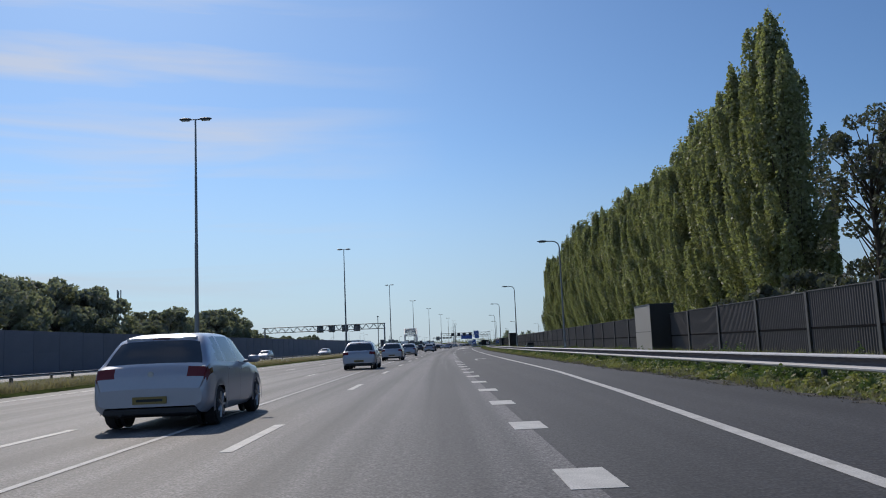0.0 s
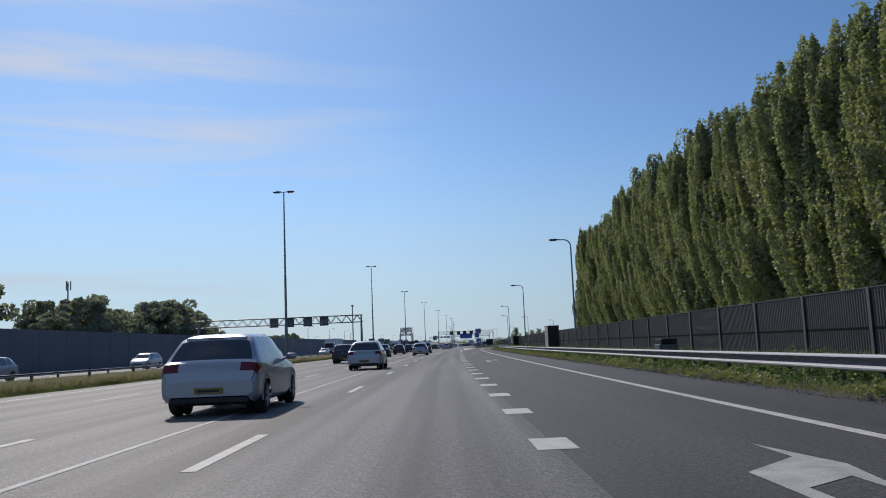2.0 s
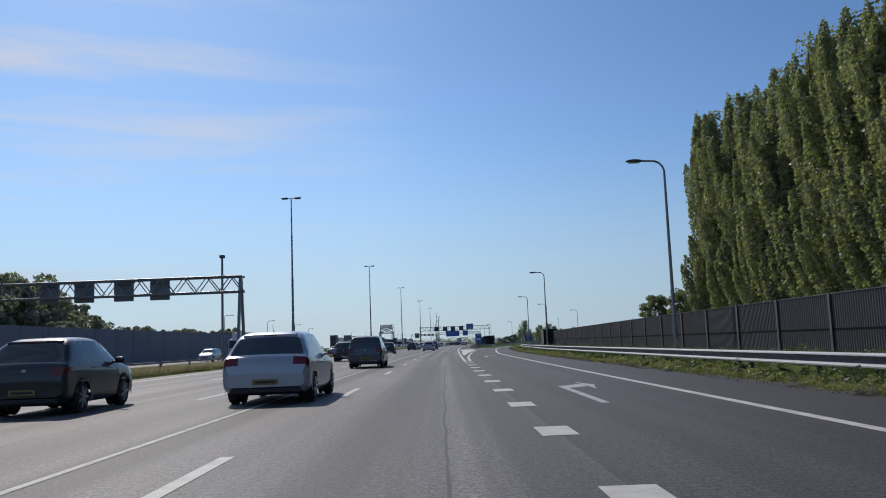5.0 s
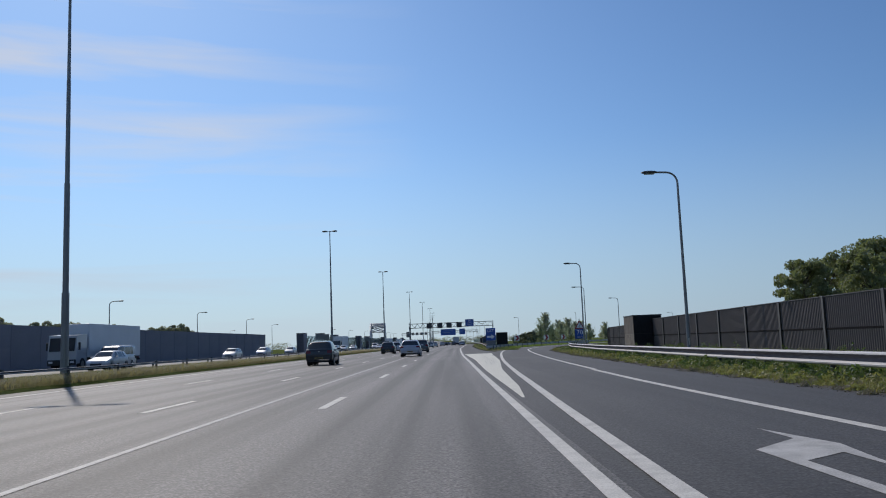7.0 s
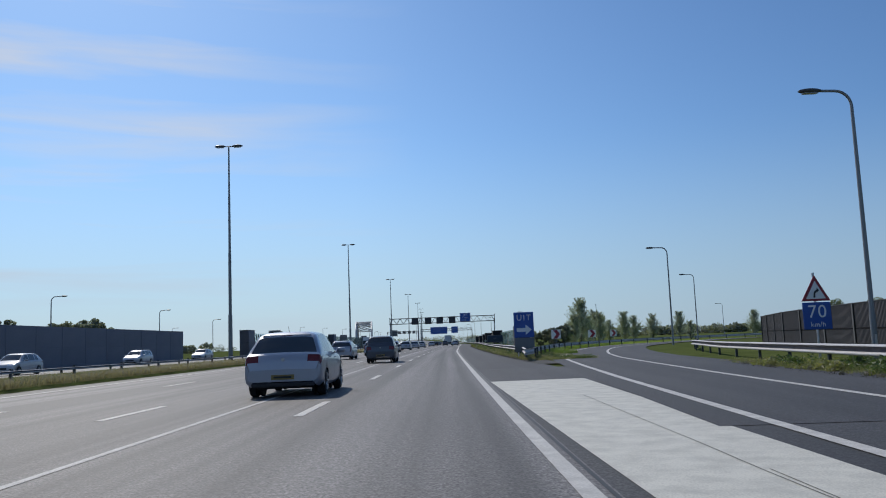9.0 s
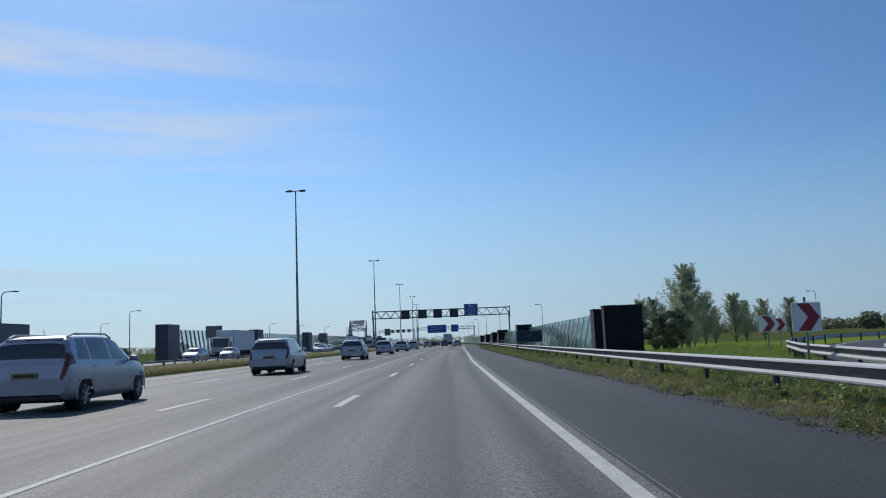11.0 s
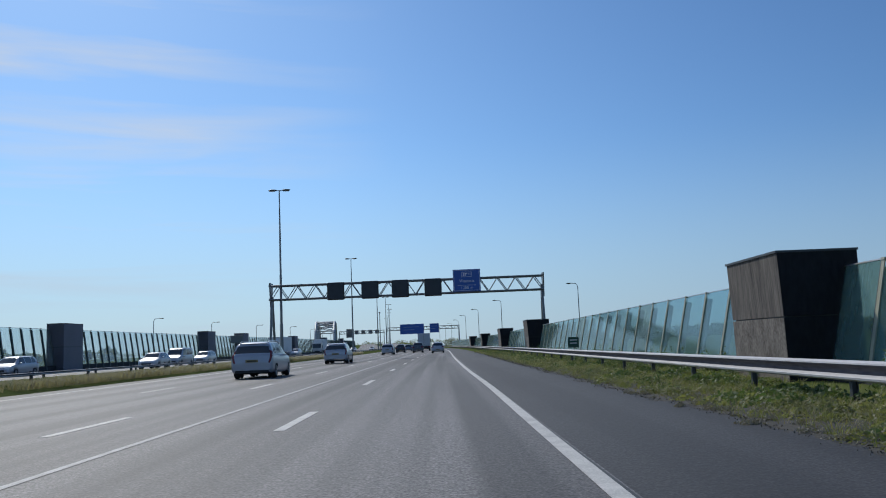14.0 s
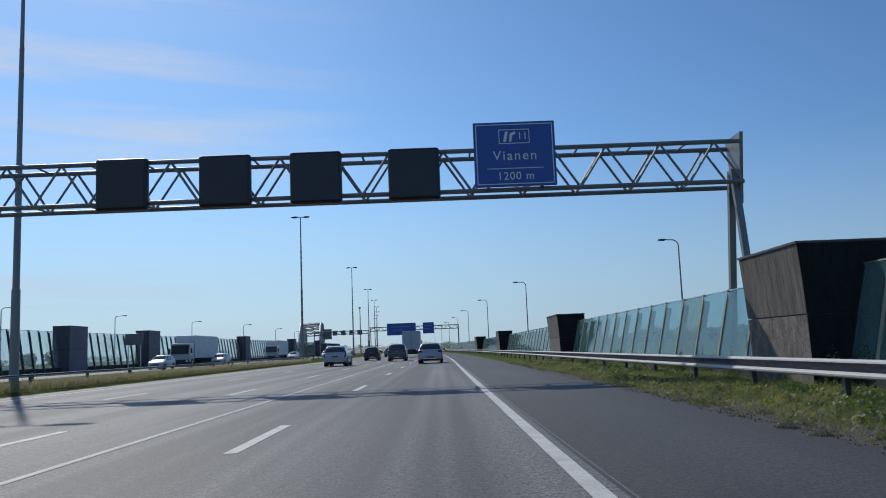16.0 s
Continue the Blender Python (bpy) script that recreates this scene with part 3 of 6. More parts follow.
def dark_noise_wall():
    wall = empty("noise_wall")
    v, f = ribbed_panel(BAY - 0.16, 1.165)
    seed = seed_post = seed_rail = seed_cap = None
    for y, a, b in wall_bays(WALL_RIGHT, -49.3, 303, BAY):
        t = b - a
        m = Matrix.Translation((a.x, a.y, 0)) @ Matrix.Rotation(math.atan2(-t.x, t.y), 4, "Z") @ Matrix.Diagonal((1, 1, between([(15, 1.0), (34, 0.95), (130, 0.94), (240, 0.955), (251, 0.87)], y), 1))
        for z in (-0.02, 1.155):
            mm = m @ Matrix.Translation((0, 0.08, z))
            if seed is None:
                seed = raw("panel", v, f, CASSETTE, wall)
                seed.matrix_basis = mm
            else:
                shared("panel", seed, wall, mm)
        if seed_post is None:
            bm = boxed((-0.09, -0.08, -0.2), (-0.075, 0.08, 2.36))
            box(bm, (0.06, -0.08, -0.2), (0.075, 0.08, 2.36))
            box(bm, (-0.075, -0.012, -0.2), (0.06, 0.012, 2.36))
            seed_post = part("wall_post", bm, POST_GREY, wall)
            seed_post.matrix_basis = m
        else:
            shared("wall_post", seed_post, wall, m)
        # a dark joint rail between the two cassettes and a thin cap
        if seed_rail is None:
            seed_rail = part("joint_rail", boxed((-0.042, 0.09, 1.115), (-0.002, BAY - 0.09, 1.185)), JOINT_BLACK, wall)
            seed_rail.matrix_basis = m
            seed_cap = part("wall_cap", boxed((-0.06, 0.09, 2.322), (0.1, BAY - 0.09, 2.355)), POST_GREY, wall)
            seed_cap.matrix_basis = m
        else:
            shared("joint_rail", seed_rail, wall, m)
            shared("wall_cap", seed_cap, wall, m)
    return tagged(wall, "dark brown ribbed noise wall of stacked cassettes between posts", "noise wall", kind="structure")


dark_noise_wall()


def wall_pier(d0, d1, y0, y1, h, label, lean=0.0, flare=0.0, sign=False, face=None):
    """A box-shaped pier of two stacked concrete leaves, d0 to d1 across, whose road face may lean over the road."""
    m = spot(d0, y0)
    face = face or CONCRETE
    thing = empty("wall_pier", m)
    w, L = d1 - d0, y1 - y0

    def leaf(z0, z1):
        bm = bmesh.new()
        def x(z):
            return -lean * (z / h) ** 2
        rows = [z0, (z0 + z1) / 2, z1]
        ring = []
        for z in rows:
            fl = flare * z / h
            ring.append([bm.verts.new(q) for q in ((x(z), -fl, z), (w, -fl, z), (w, L + fl, z), (x(z), L + fl, z))])
        for a, b in zip(ring, ring[1:]):
            for i in range(4):
                bm.faces.new((a[i], a[(i + 1) % 4], b[(i + 1) % 4], b[i]))
        bm.faces.new(ring[0][::-1])
        bm.faces.new(ring[-1])
        return bm
    part("concrete_leaf", leaf(-0.2, h * 0.49), face, thing)
    part("concrete_leaf", leaf(h * 0.5, h), UPPER_BROWN if face is BROWN_CONCRETE else face, thing)
    part("core", boxed((max(0, -lean) + 0.04, 0.04, 0.0), (w - 0.04, L - 0.04, h - 0.05)), DARK_STEEL, thing)
    # end facing the traffic: a sheet whose darker colour paints its shade; and the cap
    for z0, z1 in ((-0.2, h * 0.49), (h * 0.5, h)):
        bm = bmesh.new()
        a = [bm.verts.new((-lean * (z / h) ** 2 + 0.01, -flare * max(z, 0) / h - 0.012, z)) for z in (z0, z1)]
        b = [bm.verts.new((w - 0.005, -flare * max(z, 0) / h - 0.012, z)) for z in (z0, z1)]
        bm.faces.new((a[0], b[0], b[1], a[1]))
        bmesh.ops.solidify(bm, geom=bm.faces[:], thickness=0.008)
        part("dark_cladding", bm, face if face is LEFT_WALL else SHADED_CONCRETE if face is CONCRETE else DARK_CONCRETE, thing)
    part("cap", boxed((-lean - 0.03, -flare - 0.03, h), (w + 0.02, L + flare + 0.03, h + 0.05)), DARK_STEEL, thing)
    if sign:
        g = part("exit_sign", boxed((-0.035, L * 0.45, 1.62), (-0.012, L * 0.45 + 0.62, 2.10)), GREEN_SIGN, thing, "green emergency exit sign")
        bm = bmesh.new()
        y = L * 0.45
        for a, b in (((0.12, 1.70), (0.22, 1.86)), ((0.20, 1.84), (0.34, 1.90)), ((0.30, 1.72), (0.36, 1.86)), ((0.42, 1.70), (0.54, 2.02))):
            box(bm, (-0.04, y + a[0], a[1]), (-0.036, y + b[0], b[1]))
        part("pictogram", bm, WHITE_FACE, g)
    return tagged(thing, label, "wall pier", "piers of the noise wall")


UPPER_BROWN = material("dark_streaked_concrete", (0.05, 0.044, 0.040), 0.9, vary=0.5, scale=2.2, fine=11, bump=0.3, tint=(0.22, 0.19, 0.165), amount=0.9, stretch=(1, 2.2, 0.22))
WHITE_FACE = material("white_sign_face", (0.72, 0.73, 0.74), 0.4, vary=0.06)
GREEN_SIGN = material("green_sign_face", (0.02, 0.33, 0.20), 0.4, vary=0.1)
BLUE_SIGN = material("blue_sign_face", (0.018, 0.085, 0.36), 0.38, vary=0.12, scale=2)
RED_SIGN = material("red_sign_face", (0.27, 0.018, 0.035), 0.4, vary=0.1)
SIGN_BACK = material("grey_sign_back", (0.16, 0.17, 0.18), 0.5, 0.5, vary=0.15)
BOARD_NAVY = material("dark_navy_board", (0.022, 0.038, 0.07), 0.5, 0.0, vary=0.2)
DARK_SIGN = material("dark_sign_back", (0.03, 0.036, 0.045), 0.5, 0.1, vary=0.2)
BLACK = material("black_lacquer", (0.012, 0.012, 0.014), 0.35, vary=0.2)

wall_pier(11.05, 12.3, 37.7, 41.0, 2.72, "grey stained concrete pier in the dark noise wall")
wall_pier(10.95, 12.2, 139.9, 143.0, 2.72, "grey concrete pier with a green emergency exit sign", sign=True)
wall_pier(13.0, 15.0, 243.9, 247.0, 2.5, "dark weathered pier where the noise wall begins to bend", face=BROWN_CONCRETE)


# ---- glass screens ----
POST_GREEN = material("grey_green_post", (0.30, 0.31, 0.23), 0.6, 0.0, vary=0.2)
POST_TEAL = material("dark_teal_post", (0.06, 0.085, 0.085), 0.6, 0.1, vary=0.2)


def i_beam(w, web, h):
    """An upright: front flange, web and back flange."""
    bm = boxed((-0.035, -w, -0.3), (-0.015, w, h - 0.02))
    box(bm, (-0.015, -0.008, -0.3), (web, 0.008, h - 0.16))
    box(bm, (web, -w, -0.3), (web + 0.015, w, h - 0.16))
    box(bm, (-0.05, -w - 0.01, h - 0.02), (0.10, w + 0.01, h + 0.035))
    return bm


def glass_wall(name, table, y0, y1, bay, h, lean, base, label, foot=0.25, post_w=0.06, web=0.19, post=None, pane_mat=None):
    """Leaning panes between slim posts on a low kerb."""
    wall = empty(name)
    seeds = {}
    for i, (y, a, b) in enumerate(wall_bays(table, y0, y1, bay)):
        t = b - a
        m = Matrix.Translation((a.x, a.y, base + a.z)) @ Matrix.Rotation(math.atan2(-t.x, t.y), 4, "Z")
        tilt = m @ Matrix.Rotation(lean, 4, "Y")

        def put(key, make, mat, mm):
            if key not in seeds:
                seeds[key] = part(key, make(), mat, wall)
                seeds[key].matrix_basis = mm
            else:
                shared(key, seeds[key], wall, mm)
        put("glass_pane", lambda: boxed((-0.008, post_w, foot), (0.008, bay - post_w, h)), pane_mat or GLASS, tilt)
        put("screen_post", lambda: i_beam(post_w, web, h), post or POST_GREEN, tilt)
        if post is None:
            # dark strip added beside the post for the shadow line there
            put("rubber_joint", lambda: boxed((-0.03, post_w, -0.1), (-0.01, post_w + 0.035, h - 0.03)), DARK_STEEL, tilt)
        put("kerb", lambda: boxed((-0.09, 0, -0.4), (0.09, bay, foot - 0.01), 0.0), DARK_CONCRETE, m)
        put("top_rail", lambda: boxed((-0.02, post_w, h), (0.02, bay - post_w, h + 0.03)), GALV, tilt)
    return tagged(wall, label, "glass noise wall", kind="structure")


GLASS_RIGHT = [(330, 8.56), (400, 8.56), (445, 8.46), (700, 8.46)]
glass_wall("noise_wall_glass", GLASS_RIGHT, 336.66, 391.0, 2.3, 2.47, radians(13), 0.05, "leaning greenish glass noise wall with sprayed panes between slim posts")
glass_wall("noise_wall_glass", GLASS_RIGHT, 393.76, 700, 2.28, 2.47, radians(13), 0.05, "leaning greenish glass noise wall between slim posts past the pier")
for d0, d1, y0, y1, h, lab in ((7.46, 9.34, 331.6, 332.2, 2.56, "black end screen of the glass noise wall"), (7.78, 9.7, 336.4, 337.5, 2.56, "dark narrow pier beside the black end screen"),
                               (7.65, 9.4, 391.2, 394.3, 2.83, "dark stained concrete pier in the glass noise wall"), (7.75, 9.6, 445.0, 448.2, 2.95, "brown stained concrete pier under the sign gantry"),
                               (7.75, 9.4, 480.5, 485.5, 2.9, "dark concrete pier in the glass noise wall"), (7.75, 9.4, 531.0, 535.0, 2.9, "dark concrete pier in the glass noise wall"), (7.75, 9.4, 578.0, 583.0, 2.9, "dark concrete pier in the glass noise wall")):
    wall_pier(d0, d1, y0, y1, h, lab, lean=0.02 if y0 < 341 else 0.06 if y0 < 400 else 0.13, flare=0.02 if y0 < 400 else 0.05, face=DARK_CONCRETE if y0 < 341 else BROWN_CONCRETE)

# the far side: dark wall, then glass
LEFT_LINE = [(-90, -45.0), (1700, -45.0)]


def left_wall():
    wall = empty("noise_wall_left")
    seed = seed_post = None
    for y, a, b in wall_bays(LEFT_LINE, -30, 372, 6.0):
        t = b - a
        m = Matrix.Translation((a.x, a.y, 0)) @ Matrix.Rotation(math.atan2(-t.x, t.y), 4, "Z")
        for z0 in (-0.1, 2.261):
            mm = m @ Matrix.Translation((0, 0, z0))
            if seed is None:
                seed = part("panel", boxed((-0.1, 0.006, 0), (0.1, 5.994, 2.36), 0.004), LEFT_WALL, wall)
                seed.matrix_basis = mm
            else:
                shared("panel", seed, wall, mm)
        if seed_post is None:
            seed_post = part("wall_post", boxed((0.1, -0.06, -0.1), (0.13, 0.06, 4.6)), LEFT_WALL, wall)
            seed_post.matrix_basis = m
        else:
            shared("wall_post", seed_post, wall, m)
    return tagged(wall, "high dark noise wall behind the opposite carriageway", "noise wall", kind="structure")


left_wall()
GLASS_LEFT = [(370, -44.6), (500, -44.6), (550, -43.6), (600, -42.2), (663, -39.0), (720, -37.0), (1700, -37.0)]
glass_wall("noise_wall_glass_left", GLASS_LEFT, 421.3, 900, 2.18, 4.5, radians(-9), 0.3, "tall bluish glass noise wall with broad dark posts", post_w=0.11, web=0.12, post=POST_TEAL, pane_mat=GLASS_PALE)
for y in (415.4, 469.2, 525.5, 551.0, 608.8, 663.0, 717.0):
    wall_pier(between(GLASS_LEFT, y) - 1.0, between(GLASS_LEFT, y) + 1.0, y, y + 5.0, 5.35, "tall dark pier in the far glass noise wall", lean=0.0, face=LEFT_WALL)


# ---- lamps ----
def median_mast(d, y, h=18.7):
    m = spot(d, y)
    mast = empty("lamp_mast", m)
    bm = bmesh.new()
    for z0, z1, r0, r1 in ((0, h * 0.22, 0.19, 0.17), (h * 0.22, h * 0.5, 0.14, 0.13), (h * 0.5, h * 0.77, 0.11, 0.095), (h * 0.77, h, 0.085, 0.065)):
        tube(bm, (0, 0, z0), (0, 0, z1), r0, r1, 12)
    part("pole", bm, POLE_GREY, mast, smooth=False)
    part("base_plate", boxed((-0.3, -0.3, 0.0), (0.3, 0.3, 0.06), 0.01), GALV, mast)
    part("cross_arm", tube(bmesh.new(), (-0.75, 0, h), (0.75, 0, h), 0.045), POLE_GREY, mast)
    for s in (-1, 1):
        bm = bmesh.new()
        bmesh.ops.create_uvsphere(bm, u_segments=12, v_segments=8, radius=1, matrix=Matrix.Translation((s * 0.75, 0, h + 0.03)) @ Matrix.Diagonal((0.48, 0.19, 0.12, 1)))
        head = part("lamp_head", bm, DARK_STEEL, mast, smooth=True)
        part("lens", boxed((s * 0.75 - 0.3, -0.12, h - 0.1), (s * 0.75 + 0.3, 0.12, h - 0.05), 0.02), GLASS_LENS, head)
    return tagged(mast, "tall grey lamp mast with two lamp heads in the median", "lamp mast", "lamp masts in the median")


GLASS_LENS = material("lamp_lens", (0.35, 0.36, 0.36), 0.2, vary=0.05)
first_mast = median_mast(-17.5, 54.2)
for d, y in ((-17.4, -30), (-17.6, 137.7), (-17.85, 224.6), (-18.2, 309.6), (-17.4, 382.0), (-17.2, 462.1), (-17.3, 533.5), (-16.6, 600), (-16.6, 663), (-16.6, 716), (-16.6, 764), (-16.8, 812), (-17, 860), (-17, 910)):
    copy_thing(first_mast, spot(d, y, 0))


def road_lamp(name, d, y, h, arm, label, group, thick=1.0):
    """A tapered post with a bent arm that reaches by arm across the road."""
    m = spot(d, y)
    lamp = empty(name, m)
    s = 1 if arm > 0 else -1
    bm = bmesh.new()
    tube(bm, (0, 0, 0), (0, 0, 1.6), 0.10 * thick, 0.10 * thick, 12)
    tube(bm, (0, 0, 1.6), (0, 0, h - 0.55), 0.085 * thick, 0.055 * thick, 12)
    part("pole", bm, POLE_GREY, lamp)
    r = 0.55
    pts = [Vector((s * (r - r * math.cos(a)), 0, h - r + r * math.sin(a))) for a in [i * math.pi / 12 for i in range(7)]]
    pts.append(Vector((arm - s * 0.45, 0, h + 0.02)))
    part("arm", polyline_tube(bmesh.new(), pts, [0.05 * thick] * len(pts), 10), POLE_GREY, lamp)
    bm = bmesh.new()
    bmesh.ops.create_uvsphere(bm, u_segments=14, v_segments=8, radius=1, matrix=Matrix.Translation((arm - s * 0.1, 0, h + 0.03)) @ Matrix.Diagonal((0.42, 0.16, 0.09, 1)))
    head = part("lamp_head", bm, DARK_STEEL, lamp, smooth=True)
    part("lens", boxed((arm - s * 0.1 - 0.26, -0.1, h - 0.07), (arm - s * 0.1 + 0.26, 0.1, h - 0.035), 0.015), GLASS_LENS, head)
    part("hatch", boxed((-0.04, -0.104 * thick, 0.6), (0.04, -0.096 * thick, 0.95)), GALV, lamp)
    return tagged(lamp, label, "street lamp", group)


verge_lamp = road_lamp("street_lamp", 10.35, 63.3, 9.35, -1.5, "grey street lamp with a bent arm behind the guard rail", "street lamps along the verge")
for d, y in ((10.4, 12), (10.6, 116.4), (10.75, 168.6), (11.45, 225.4), (12.76, 264.4)):
    copy_thing(verge_lamp, spot(d, y) @ Matrix.Scale(0.88 if y > 250 else 0.955 if y > 220 else 1.0, 4))
ramp_lamp = road_lamp("street_lamp", 21.2, 317.0, 9.2, -1.7, "grey street lamp beside the bending exit ramp", "street lamps of the exit ramp")
for d, y in ((31.9, 345.0), (66.0, 440.0), (110.0, 470.0)):
    copy_thing(ramp_lamp, spot(d, y) @ Matrix.Scale(0.93 if y < 400 else 0.86, 4))
back_lamp = road_lamp("street_lamp", 21.2, 498.0, 9.7, -1.5, "street lamp standing behind the glass noise wall", "street lamps behind the glass wall")
copy_thing(back_lamp, spot(39.3, 466.5, 0, 75))
for d, y in ((12.5, 540), (10.1, 580), (9.0, 621), (9.0, 664), (9.0, 708), (9.0, 752), (9.0, 796)):
    copy_thing(back_lamp, spot(d, y))
far_lamp = road_lamp("street_lamp", -47.3, 299, 8.55, 1.7, "grey street lamp behind the far noise wall", "street lamps of the far side", 1.1)
for d, y in ((-48.6, 340.6), (-50.6, 382.6), (-57, 434), (-86, 488), (-57, 537), (-53.6, 567), (-50, 600), (-45, 627), (-44, 668), (-44, 710), (-44, 752)):
    copy_thing(far_lamp, spot(d, y))


# ---- gantries ----
def lattice(bm, x0, x1, z0, z1, y0, y1, pitch, r):
    """A box truss between x0 and x1."""
    n = max(2, round((x1 - x0) / pitch))
    for y in (y0, y1):
        for z in (z0, z1):
            tube(bm, (x0, y, z), (x1, y, z), r * 1.5, n=8)
        for i in range(n):
            a, b = x0 + (x1 - x0) * i / n, x0 + (x1 - x0) * (i + 1) / n
            c = (a + b) / 2
            tube(bm, (a, y, z0), (c, y, z1), r * 0.8, n=6)
            tube(bm, (c, y, z1), (b, y, z0), r * 0.8, n=6)
    for z in (z0, z1):
        for i in range(n + 1):
            a = x0 + (x1 - x0) * i / n
            tube(bm, (a, y0, z), (a, y1, z), r * 0.7, n=6)
    return bm


def text_part(words, size, m, mat, parent, spacing=1.1):
    cu = bpy.data.curves.new("lettering", "FONT")
    cu.body, cu.size, cu.align_x, cu.align_y, cu.extrude, cu.space_character = words, size, "CENTER", "CENTER", 0.004, spacing
    ob = bpy.data.objects.new("lettering", cu)
    me = bpy.data.meshes.new_from_object(ob)
    bpy.data.objects.remove(ob)
    me.materials.append(mat)
    o = new("lettering", me)
    o.parent = parent
    o.matrix_basis = m
    return o


FACE_US = Matrix.Rotation(radians(90), 4, "X")


def matrix_sign(m, parent, w=1.74, h=1.78):
    s = part("matrix_sign", boxed((-w / 2, -0.16, -h / 2), (w / 2, 0.16, h / 2), 0.1), BLACK, parent, "black unlit lane signal box")
    s.matrix_basis = m
    fr = boxed((-w / 2 + 0.1, -0.185, -h / 2 + 0.1), (w / 2 - 0.1, -0.161, h / 2 - 0.1), 0.01)
    part("display", fr, DARK_SIGN, s)
    part("back_rib", boxed((-w / 2 + 0.3, 0.16, -0.08), (w / 2 - 0.3, 0.3, 0.08)), DARK_STEEL, s)
    return s


def gantry_leg(thing, x, z_top, spread=1.35, z0=-0.1):
    for s in (-1, 1):
        bm = bmesh.new()
        a, b = Vector((x, 0.1 * s, z_top)), Vector((x, spread * s, z0))
        d = (b - a).normalized()
        mm = Matrix.Translation((a + b) / 2) @ d.to_track_quat("Z", "X").to_matrix().to_4x4()
        bmesh.ops.create_cube(bm, size=1, matrix=mm @ Matrix.Diagonal((0.2, 0.22, (b - a).length, 1)))
        part("leg", bm, GALV_DARK, thing)
        part("footing", boxed((x - 0.4, spread * s - 0.4, -0.2), (x + 0.4, spread * s + 0.4, 0.12), 0.02), CONCRETE, thing)


GALV_DARK = material("grey_gantry_steel", (0.20, 0.21, 0.22), 0.5, 0.45, vary=0.2)


def own_gantry():
    y = 456.0
    g = empty("sign_gantry", spot(0, y))
    part("truss", lattice(bmesh.new(), -17.2, 10.6, 6.3, 7.7, -0.6, 0.6, 1.9, 0.055), GALV_DARK, g)
    gantry_leg(g, -17.0, 6.6)
    gantry_leg(g, 10.45, 6.8)
    for x in (-17.1, 10.6):
        part("end_plate", prism(bmesh.new(), [(-0.72, 8.0), (0.72, 8.0), (0.26, 5.6), (-0.26, 5.6)], 0.12, Matrix.Translation((x + 0.06, 0, 0)) @ Matrix.Rotation(radians(90), 4, "Z")), GALV_DARK, g)
    for x in (-10.4, -6.95, -3.9, -0.6):
        matrix_sign(Matrix.Translation((x, -0.85, 6.9)), g)
        bm = bmesh.new()
        for q in (-0.4, 0.4):
            box(bm, (x + q - 0.04, -0.72, 6.25), (x + q + 0.04, -0.6, 7.72))
        part("bracket", bm, DARK_STEEL, g)
    s = part("direction_sign", boxed((1.42, -0.95, 6.53), (4.18, -0.88, 8.76), 0.03), BLUE_SIGN, g, "blue exit sign lettered in white")
    bm = bmesh.new()
    for lo, hi in (((1.50, 6.61), (4.10, 6.64)), ((1.50, 8.65), (4.10, 8.68)), ((1.50, 6.61), (1.53, 8.68)), ((4.07, 6.61), (4.10, 8.68)), ((1.85, 7.14), (3.75, 7.165)),
                   ((2.28, 8.0), (3.32, 8.025)), ((2.28, 8.47), (3.32, 8.495)), ((2.28, 8.0), (2.305, 8.495)), ((3.295, 8.0), (3.32, 8.495))):
        box(bm, (lo[0], -0.957, lo[1]), (hi[0], -0.951, hi[1]))
    part("sign_border", bm, WHITE_FACE, s)
    bm = bmesh.new()
    prism(bm, [(2.42, 8.07), (2.52, 8.07), (2.56, 8.25), (2.60, 8.42), (2.50, 8.42)], 0.005, Matrix.Translation((0, -0.957, 0)))
    prism(bm, [(2.62, 8.07), (2.70, 8.07), (2.74, 8.28), (2.86, 8.34), (2.84, 8.42), (2.66, 8.36)], 0.005, Matrix.Translation((0, -0.957, 0)))
    part("exit_symbol", bm, WHITE_FACE, s)
    for words, size, x, z, sp in (("11", 0.34, 3.08, 8.245, 1.1), ("Vianen", 0.46, 2.8, 7.58, 1.2), ("1200 m", 0.38, 2.8, 6.88, 1.1)):
        text_part(words, size, Matrix.Translation((x, -0.958, z)) @ FACE_US, WHITE_FACE, s, sp)
    s.matrix_basis = Matrix.Translation((0.02, 0, -0.19))
    bm = bmesh.new()
    for x in (1.9, 3.7):
        box(bm, (x - 0.05, -0.88, 6.3), (x + 0.05, -0.6, 8.4))
    part("bracket", bm, DARK_STEEL, g)
    return tagged(g, "grey lattice gantry with black lane signals and a blue exit sign", "sign gantry", "sign gantries")


own_gantry()


